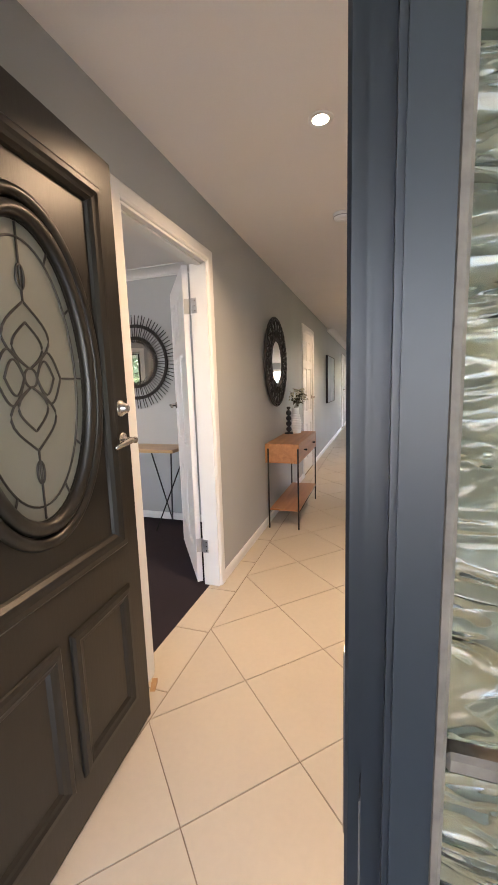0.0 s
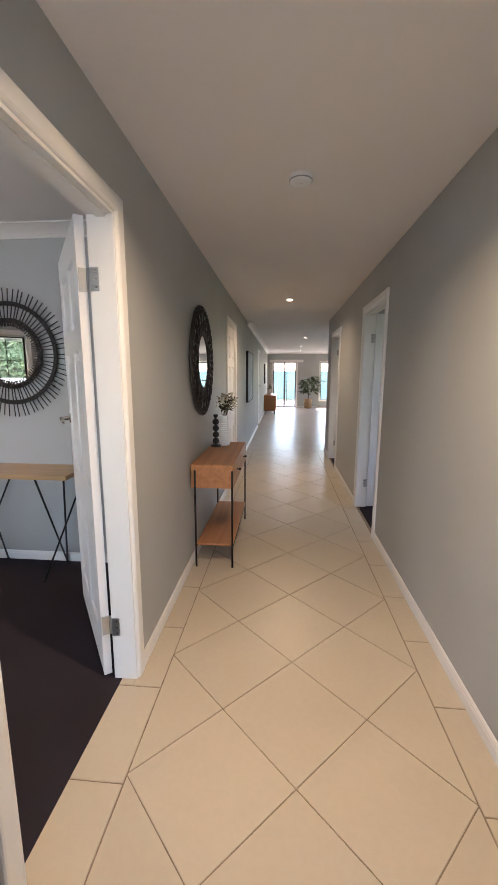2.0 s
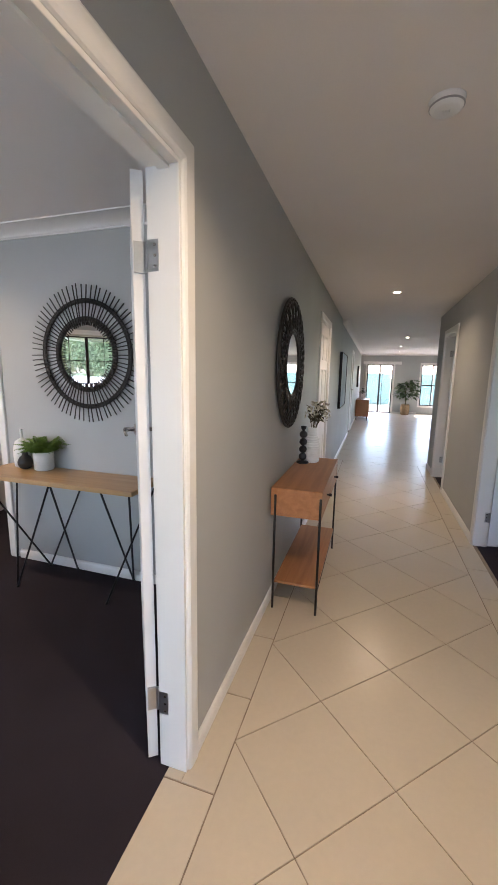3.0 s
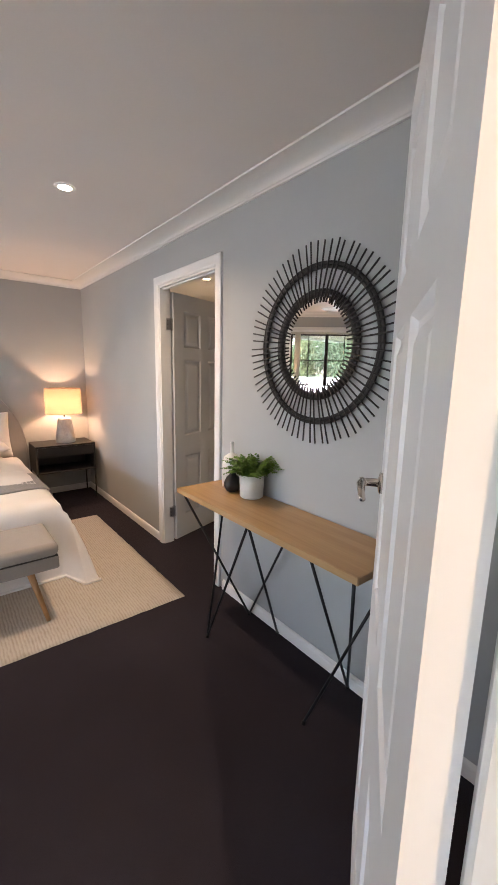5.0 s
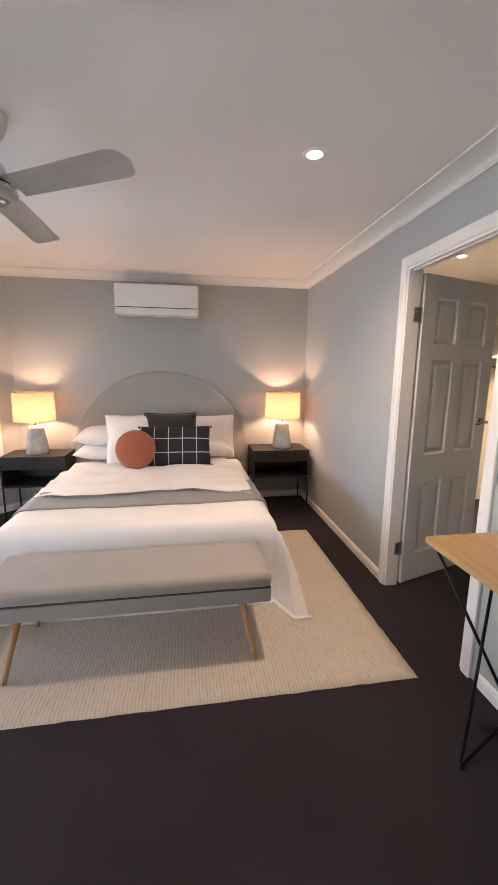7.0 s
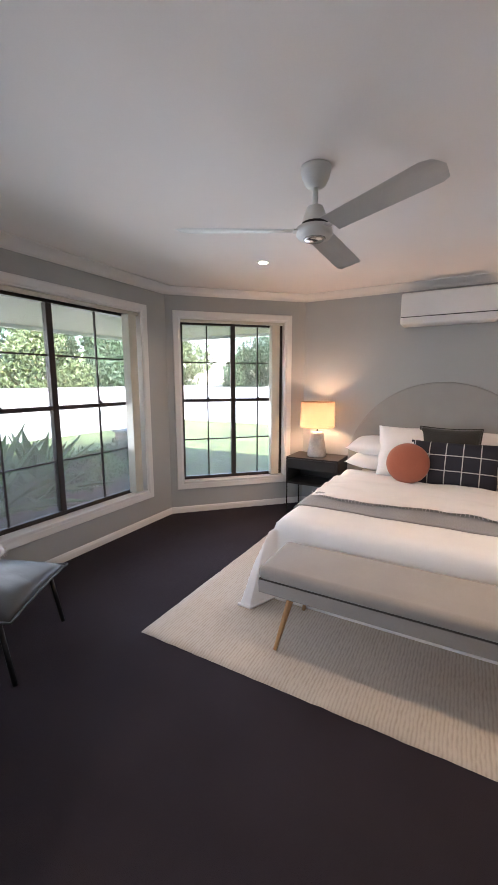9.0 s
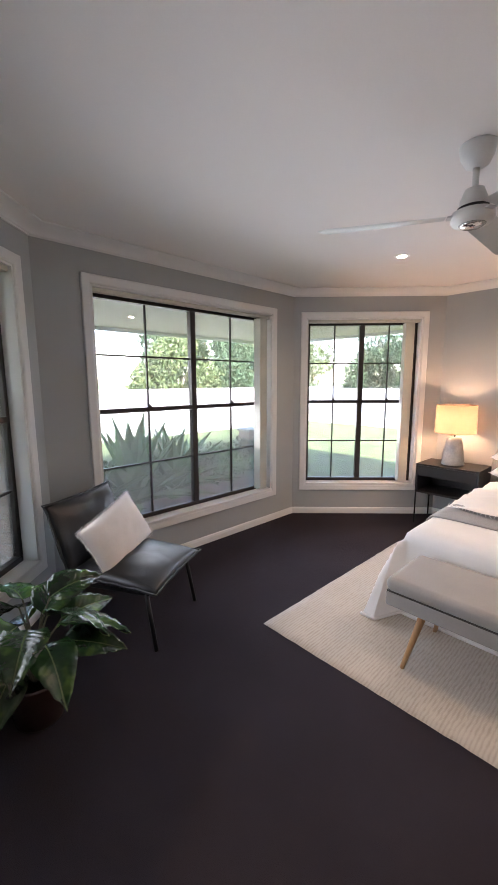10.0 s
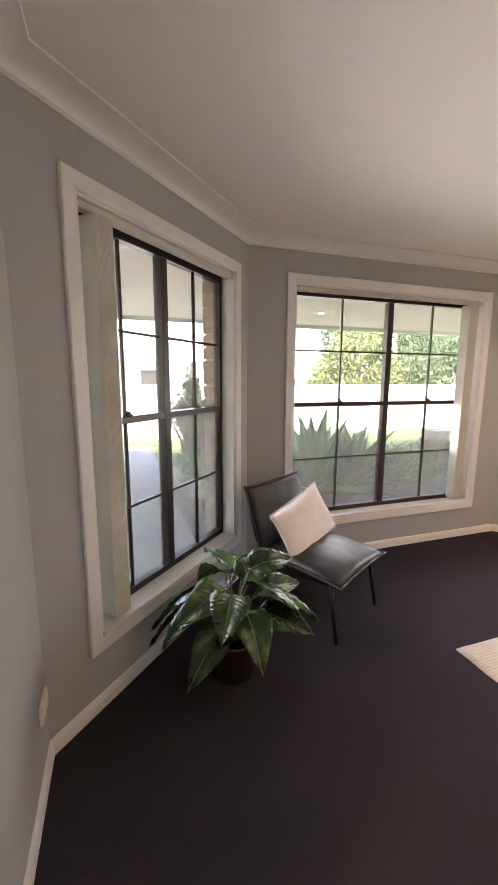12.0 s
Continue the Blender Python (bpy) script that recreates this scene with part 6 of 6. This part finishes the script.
for k in range(18):
    a = k * 2.399 + rl.uniform(-0.3, 0.3)
    ring_ = k / 17
    h0 = 0.37 + 0.14 * ring_ + rl.uniform(-0.03, 0.03)
    reach = 0.15 - 0.08 * ring_ + rl.uniform(-0.03, 0.03)
    tip = Vector((reach * math.cos(a), reach * math.sin(a), h0))
    part("stem", tube([(0.02 * math.cos(a), 0.02 * math.sin(a), 0.18), (reach * 0.45 * math.cos(a), reach * 0.45 * math.sin(a), 0.18 + (h0 - 0.18) * 0.7), tip], [0.006, 0.005, 0.0035], 6), STEMG, pl)
    lfb = big_leaf(rl.uniform(0.27, 0.33) * (0.84 + 0.06 * (1 - ring_)), rl.uniform(0.145, 0.185), rl.uniform(0.30, 0.62))
    lo = part("leaf", lfb, BIGLEAF, pl, smooth=True)
    lo.matrix_basis = Matrix.Translation(tip) @ pose(0, 0, 0, rl.uniform(-32, 32), 5 - 22 * ring_ + rl.uniform(-14, 14), math.degrees(a))
so = thing("power_outlet", pose(-0.102, -1.850, 0.285), "white double power outlet low on the wall", "power outlet")
part("plate", box((-0.010, -0.058, -0.036), (0.0, 0.058, 0.036), 0.003, 2), WHITEP, so)
for y in (-0.028, 0.028):
    part("switch", box((-0.014, y - 0.008, 0.010), (-0.010, y + 0.008, 0.026), 0.001), WHITEP, so)

# ---- outside ----
FENCEM = mat("fence_cream", (0.74, 0.73, 0.70), 0.6, var=0.05, scale=2)
SLAB = mat("concrete_path", (0.24, 0.23, 0.215), 0.9, var=0.1, scale=2, bump=0.3)
SOFFM = mat("soffit_cream", (0.52, 0.49, 0.42), 0.7, var=0.03, scale=1)
BRICKM = mat("brick_tan", (0.36, 0.235, 0.175), 0.9, var=0.25, scale=20, bump=0.6, fine=160, object_random=0.2)
MORTAR = mat("mortar", (0.42, 0.39, 0.35), 0.95, var=0.15, scale=20, bump=0.4)
HEDGE = mat("hedge_leaf", (0.06, 0.10, 0.045), 0.6, var=0.4, scale=6, second=(0.03, 0.07, 0.02))
LIGHTLEAF = mat("palm_leaf", (0.13, 0.16, 0.05), 0.55, var=0.35, scale=5, second=(0.08, 0.12, 0.04))
AGAVEM = mat("agave_leaf", (0.16, 0.33, 0.13), 0.55, var=0.2, scale=8, second=(0.08, 0.18, 0.06))
GROUND = mat("ground_grass", (0.085, 0.125, 0.035), 0.95, var=0.3, scale=3, bump=0.6, fine=60)
gb = bmesh.new()
bmesh.ops.create_grid(gb, x_segments=1, y_segments=1, size=900)
gb.transform(Matrix.Translation((0, 0, -0.20)))
setting("ground", gb, GROUND, "green lawn", "ground")
setting("pavement_porch", box((-1.05, -9.5, -0.19), (4.5, -2.12, -0.10), 0.01), SLAB, "pale concrete porch and path", "path")
setting("pavement_bed", box((-5.0, -6.2, -0.19), (-1.06, -3.3, -0.14), 0.01), mat("garden_mulch", (0.09, 0.065, 0.045), 1.0, var=0.4, scale=14, bump=0.8), "mulched garden bed", "garden bed")
vr = tagged(part("porch_roof", prism([(4.8, -2.10), (4.8, -7.0), (-7.6, -7.0), (-7.6, 3.5), (-5.15, 3.5), (-5.15, -2.1), (-3.85, -3.26), (-1.22, -3.26), (-0.05, -2.10)], 2.40, 2.47), SOFFM), "cream lined porch soffit", "porch roof", "", "structure")
part("fascia", box((-7.66, -7.06, 2.34), (4.86, -7.0, 2.56), 0.004), FENCEM, vr)
part("fascia", box((-7.66, -7.0, 2.34), (-7.6, 3.5, 2.56), 0.004), FENCEM, vr)
# flat slab out of view, added so no sun falls on ceilings and porch
setting("roof_sun_block", box((-7.6, -6.95, 2.58), (7.3, 16.4, 2.64)), mat("roof_sheet", (0.25, 0.24, 0.23), 0.6), "unseen flat slab above the ceilings, added to block the sun", "roof")
downlight(-3.30, -5.76, 0, 2.40, "porch lights", "small recessed downlight in the porch soffit")
fn = tagged(new("boundary_fence"), "long cream boundary fence of flat panels", "fence", "", "structure")
for k in range(16):
    x = -26 + k * 2.4
    part("panel", box((x, -11.03, -0.2), (x + 2.34, -10.98, 1.22), 0.004), FENCEM, fn)
    part("post", box((x - 0.06, -11.06, -0.2), (x, -10.95, 1.27), 0.004), FENCEM, fn)
part("capping", box((-26, -11.06, 1.222), (12.4, -10.95, 1.27), 0.004), FENCEM, fn)
for k in range(12):
    y = -10.9 + k * 2.4
    part("panel", box((-14.03, y, -0.2), (-13.98, y + 2.36, 1.22), 0.004), FENCEM, fn)


def brick_pier(x, y, w, courses, z0):
    pr = thing("brick_pier", pose(x, y, z0), "low tan brick pier with a flat capping", "pier")
    part("core", box((-w / 2 + 0.012, -w / 2 + 0.012, 0), (w / 2 - 0.012, w / 2 - 0.012, courses * 0.086)), MORTAR, pr)
    me = None
    for c in range(courses):
        for s in range(4):
            m = Matrix.Rotation(s * math.pi / 2, 4, "Z") @ Matrix.Translation((-w / 2 + 0.115 + (0 if c % 2 else 0.11), -w / 2 + 0.055, c * 0.086 + 0.043))
            if me is None:
                b = part("brick", box((-0.115, -0.055, -0.038), (0.115, 0.055, 0.038), 0.004), BRICKM, pr)
                me = b.data
            else:
                b = new("brick", me)
                b.parent = pr
            b.matrix_basis = m
    part("capping", box((-w / 2 - 0.03, -w / 2 - 0.03, courses * 0.086), (w / 2 + 0.03, w / 2 + 0.03, courses * 0.086 + 0.05), 0.006), MORTAR, pr)
    return pr


brick_pier(-6.45, -6.6, 0.35, 7, -0.2)


def bush(name, x, y, z0, rx, ry, rz, n, leaf, material, label, category, seed, trunk=0.0, wl=0.5):
    """Leaves scattered through an uneven crown of overlapping clumps over short stems."""
    rg = random.Random(seed)
    t = thing(name, pose(x, y, z0), label, category)
    clumps = [(rg.gauss(0, 0.42) * rx, rg.gauss(0, 0.42) * ry, rg.uniform(0.15, 0.95) * rz, rg.uniform(0.25, 0.5)) for _ in range(14)]
    st_ = bmesh.new()
    tube([(0, 0, 0), (0.03, 0, trunk * 0.5), (0, 0.02, trunk + rz * 0.5)], [0.05 + 0.05 * trunk, 0.04 + 0.04 * trunk, 0.02], 8, False, st_)
    for c in clumps:
        tube([(0, 0, trunk * 0.7), (c[0] * 0.5, c[1] * 0.5, trunk + c[2] * 0.6), (c[0], c[1], trunk + c[2])], [0.03 + 0.02 * trunk, 0.02, 0.008], 6, False, st_)
    part("trunk", st_, STEMG, t)
    verts, faces = [], []
    for k in range(n):
        c = clumps[rg.randrange(len(clumps))]
        d = Vector((rg.gauss(0, 1), rg.gauss(0, 1), rg.gauss(0, 1))).normalized() * (rg.random() ** 0.4) * c[3]
        q = Vector((c[0] + d.x * rx, c[1] + d.y * ry, trunk + max(0.02, c[2] + d.z * rz * 0.8)))
        m = Matrix.Translation(q) @ Euler((rg.uniform(0, 6.3), rg.uniform(0, 6.3), rg.uniform(0, 6.3))).to_matrix().to_4x4()
        L = leaf * rg.uniform(0.7, 1.3)
        i0 = len(verts)
        verts += [tuple(m @ Vector(v)) for v in ((0, 0, 0), (L * 0.45, -L * wl / 2, L * 0.06), (L, 0, -L * 0.12), (L * 0.45, L * wl / 2, L * 0.06))]
        faces.append((i0, i0 + 1, i0 + 2, i0 + 3))
    me = bpy.data.meshes.new("crown")
    me.from_pydata(verts, [], faces)
    me.materials.append(material)
    cr = new("crown", me)
    cr.parent = t
    return t


bush("conifer_shrub", -1.55, -6.9, -0.2, 0.42, 0.42, 1.55, 5200, 0.07, HEDGE, "dense upright green conifer shrub", "shrub", 3, wl=0.4)
for k, (x, y, w, h) in enumerate(((-3.6, -5.3, 0.9, 0.45), (-4.7, -5.5, 0.8, 0.42), (-2.6, -5.7, 0.8, 0.45), (-1.75, -5.6, 0.55, 0.5), (-5.6, -5.9, 0.7, 0.4))):
    bush("garden_shrub", x, y, -0.15, w, 0.5, h, 2200, 0.08, AGAVEM if k % 2 else HEDGE, "low rounded green garden shrub under the window", "shrub", 20 + k)
rt = random.Random(5)
for k, (x, y, s, mt_) in enumerate(((-9.0, -13.5, 1.0, LIGHTLEAF), (-12.0, -13.2, 1.15, HEDGE), (-15.5, -12.8, 1.1, LIGHTLEAF), (-10.6, -15.5, 1.3, HEDGE), (-13.8, -15.0, 1.35, LIGHTLEAF), (-17.5, -9.0, 1.1, HEDGE), (-17.0, -5.5, 1.0, LIGHTLEAF))):
    bush("garden_tree", x, y, -0.2, 1.5 * s, 1.4 * s, 2.4 * s, 9000, 0.17, mt_, "leafy green tree beyond the fence", "tree", 40 + k, trunk=0.9 * s)


def spiky(name, x, y, z, n, L, w, material, label, lift, seed):
    rg = random.Random(seed)
    t = thing(name, pose(x, y, z), label, "plant")
    part("core", lathe([(0.08, 0), (0.10, 0.08), (0.05, 0.18)], 12), material, t)
    for k in range(n):
        a = k * 2.399 + rg.uniform(-0.2, 0.2)
        e = lift * (0.25 + 0.75 * k / n) + rg.uniform(-6, 6)
        bm = bmesh.new()
        rows = []
        l2 = L * rg.uniform(0.8, 1.15)
        for i in range(8):
            u = i / 7
            ww = w * (0.55 + 0.9 * u * (1 - u) * 2) * (1 - u ** 3)
            zz = -0.22 * l2 * u * u * (1 - k / n)
            rows.append([bm.verts.new((l2 * u, s * ww / 2, zz + abs(s) * ww * 0.25)) for s in (-1, 0, 1)])
        for p0, p1 in zip(rows, rows[1:]):
            for j in range(2):
                bm.faces.new((p0[j], p1[j], p1[j + 1], p0[j + 1]))
        bmesh.ops.remove_doubles(bm, verts=bm.verts[:], dist=1e-4)
        bmesh.ops.solidify(bm, geom=bm.faces[:], thickness=0.008)
        b = part("leaf", bm, material, t)
        b.matrix_basis = Matrix.Translation((0, 0, 0.10)) @ pose(0, 0, 0, 0, -e, math.degrees(a))
    return t


spiky("agave", -2.70, -4.75, -0.15, 34, 1.08, 0.24, AGAVEM, "large spiky green agave in the garden bed", 80, 1)
spiky("agave", -3.40, -4.95, -0.15, 30, 0.92, 0.22, AGAVEM, "spiky green agave in the garden bed", 78, 2)
spiky("agave", -2.02, -4.62, -0.15, 28, 0.85, 0.19, AGAVEM, "spiky green agave near the path", 76, 3)
rg = random.Random(9)
for k in range(7):
    r0 = thing("garden_rock", pose(-1.55 + rg.uniform(-0.5, 0.4), -6.0 + rg.uniform(-0.5, 0.7), -0.2), "pale sandstone garden rock", "rock", "garden rocks")
    bm = bmesh.new()
    bmesh.ops.create_icosphere(bm, subdivisions=2, radius=1)
    sx, sy, sz = rg.uniform(0.18, 0.35), rg.uniform(0.15, 0.3), rg.uniform(0.10, 0.2)
    for v in bm.verts:
        f = 1 + 0.35 * noise.noise(v.co * 1.5 + Vector((k * 3, 0, 0)))
        v.co = Vector((v.co.x * sx * f, v.co.y * sy * f, max(0, v.co.z * sz * f + sz * 0.6)))
    part("stone", bm, mat("sandstone", (0.34, 0.29, 0.24), 0.95, var=0.25, scale=8, bump=0.6) if k == 0 else bpy.data.materials["sandstone"], r0)
# neighbouring house beyond the fence
nh = thing("neighbour_house", pose(-2.5, -24, -0.2), "pale rendered neighbour house with a light grey roof", "house")
part("wall", box((-7, -4, 0), (7, 0, 2.6)), FENCEM, nh)
rf = bmesh.new()
v = [rf.verts.new(c) for c in ((-7.6, 0.6, 2.6), (7.6, 0.6, 2.6), (7.6, -4.6, 2.6), (-7.6, -4.6, 2.6), (-4.5, -2, 4.3), (4.5, -2, 4.3))]
for f in ((0, 1, 5, 4), (1, 2, 5), (2, 3, 4, 5), (3, 0, 4), (3, 2, 1, 0)):
    rf.faces.new([v[i] for i in f])
bmesh.ops.recalc_face_normals(rf, faces=rf.faces[:])
part("roof", rf, mat("light_roof", (0.5, 0.5, 0.52), 0.6, var=0.08, scale=2), nh)
for x in (-4.5, -0.8, 3):
    w_ = part("window", box((x, -0.02, 0.9), (x + 1.6, 0.03, 2.1), 0.01), ALU, nh)
# back garden beyond the sliding door
setting("pavement_back", box((-3, 16.1, -0.19), (8, 21, -0.03), 0.01), SLAB, "pale rear patio", "patio")
bf = tagged(new("rear_fence"), "green sheet rear fence", "fence", "", "structure")
for k in range(7):
    part("panel", box((-8 + k * 2.4, 25, -0.2), (-5.66 + k * 2.4, 25.05, 1.7), 0.004), mat("fence_green", (0.22, 0.36, 0.28), 0.6) if k == 0 else bpy.data.materials["fence_green"], bf)

# ---- brick reveals outside the bay windows ----
bm_ = None
for nm, (p, q), op, ends in (("window_1", W1, OPEN1, (0, 1)), ("window_2", W2, OPEN2, (0, 1)), ("window_3", W3, OPEN3, (0, 1))):
    base = along(p, q)
    length = (Vector(q) - Vector(p)).length
    host = bpy.data.objects[{"window_1": "wall_bay_east", "window_2": "wall_bay_front", "window_3": "wall_bay_west"}[nm]]
    for e in ends:
        s_in = op[0] - 0.004 if e == 0 else op[1] + 0.004
        sg = -1 if e == 0 else 1
        lim = s_in if e == 0 else length - s_in
        mb = box((min(s_in, s_in + sg * min(0.22, lim)) + (0 if sg > 0 else 0), -0.235, -0.15), (max(s_in, s_in + sg * min(0.22, lim)) , -0.142, 2.36))
        mb.transform(Matrix.Translation((sg * 0.008, 0, 0)))
        o = part("mortar_bed", mb, MORTAR, host)
        o.matrix_basis = base
        for c in range(29):
            wd_ = 0.20 if c % 2 else 0.13
            z = -0.15 + c * 0.0862
            if bm_ is None:
                bm_ = {}
            if wd_ not in bm_:
                tmp = part("brick", box((0, -0.055, 0), (wd_, 0.055, 0.0762), 0.004), BRICKM, host)
                bm_[wd_] = tmp.data
            else:
                tmp = new("brick", bm_[wd_])
                tmp.parent = host
            tmp.matrix_basis = base @ Matrix.Translation((s_in if sg > 0 else s_in - wd_, -0.197, z))

# ---- hall floor tiles ----
S0, TX, TY, GAP = 0.306, 0.741, -0.500, 0.0030


def clip(poly, axis, v, keep_less):
    out = []
    for i in range(len(poly)):
        a, b = poly[i], poly[(i + 1) % len(poly)]
        ia, ib = (a[axis] <= v) == keep_less, (b[axis] <= v) == keep_less
        if ia:
            out.append(a)
        if ia != ib:
            u = (v - a[axis]) / (b[axis] - a[axis])
            out.append((a[0] + u * (b[0] - a[0]), a[1] + u * (b[1] - a[1])))
    return out


def tile_bm(poly, bm=None):
    """One glazed tile with a small eased edge."""
    own = bmesh.new()
    c = Vector((sum(p[0] for p in poly) / len(poly), sum(p[1] for p in poly) / len(poly)))
    def ring(k, z):
        return [own.verts.new((*(Vector(p) + (c - Vector(p)).normalized() * k), z)) for p in poly]
    r0, r1, r2 = ring(0, -0.004), ring(0, -0.0012), ring(0.0016, 0.0)
    n = len(poly)
    for a, b in ((r0, r1), (r1, r2)):
        for i in range(n):
            own.faces.new((a[i], a[(i + 1) % n], b[(i + 1) % n], b[i]))
    own.faces.new(r2)
    bmesh.ops.recalc_face_normals(own, faces=own.faces[:])
    return own if bm is None else join(bm, own)


floor_ob = bpy.data.objects["floor_hall"]
XL, XR = 0.131, 1.353


def centre(i, j):
    """Diamond centres lie half a tile off the joint crossings."""
    return TX + S0 * (i + j), TY + S0 + S0 * (i - j)


def cell(i, j, x0, x1, y0, y1):
    cx, cy_ = centre(i, j)
    h = S0 - GAP
    poly = [(cx, cy_ + h), (cx - h, cy_), (cx, cy_ - h), (cx + h, cy_)]
    for ax, v, less in ((0, x0 + GAP, False), (0, x1 - GAP, True), (1, y0 + GAP, False), (1, y1 - GAP, True)):
        poly = clip(poly, ax, v, less)
        if len(poly) < 3:
            return None
    area = abs(sum(poly[k][0] * poly[(k + 1) % len(poly)][1] - poly[(k + 1) % len(poly)][0] * poly[k][1] for k in range(len(poly)))) / 2
    clean = [poly[k] for k in range(len(poly)) if (Vector(poly[k]) - Vector(poly[k - 1])).length > 0.003]
    return clean if area > 0.0006 and len(clean) > 2 else None


far = bmesh.new()
for i in range(-30, 45):
    for j in range(-30, 30):
        c = cell(i, j, XL, XR, -1.935, HALL_END)
        if c:
            part("tile", tile_bm(c), TILE, floor_ob)
        c = cell(i, j, 0.0, 7.0, HALL_END, LIVE_END)
        if c:
            tile_bm(c, far)
k = -4
while -0.534 + 0.43 * k < HALL_END:
    y0, y1 = max(-1.935, -0.534 + 0.43 * k), min(HALL_END, -0.534 + 0.43 * (k + 1))
    if y1 > y0 + 0.02:
        inside = -0.9 < (y0 + y1) / 2 < -0.06
        part("border_tile", tile_bm([(XL - GAP, y1 - GAP), ((-0.068 if inside else 0.0), y1 - GAP), ((-0.068 if inside else 0.0), y0 + GAP), (XL - GAP, y0 + GAP)]), TILE, floor_ob)
        part("border_tile", tile_bm([(HALL_W, y1 - GAP), (XR + GAP, y1 - GAP), (XR + GAP, y0 + GAP), (HALL_W, y0 + GAP)]), TILE, floor_ob)
    k += 1
part("border_tile", tile_bm([(-0.002, -0.060), (-0.068, -0.060), (-0.068, -0.10), (-0.002, -0.10)]), TILE, floor_ob)
tagged(part("far_tiles", far, TILE, floor_ob), kind="stuff")
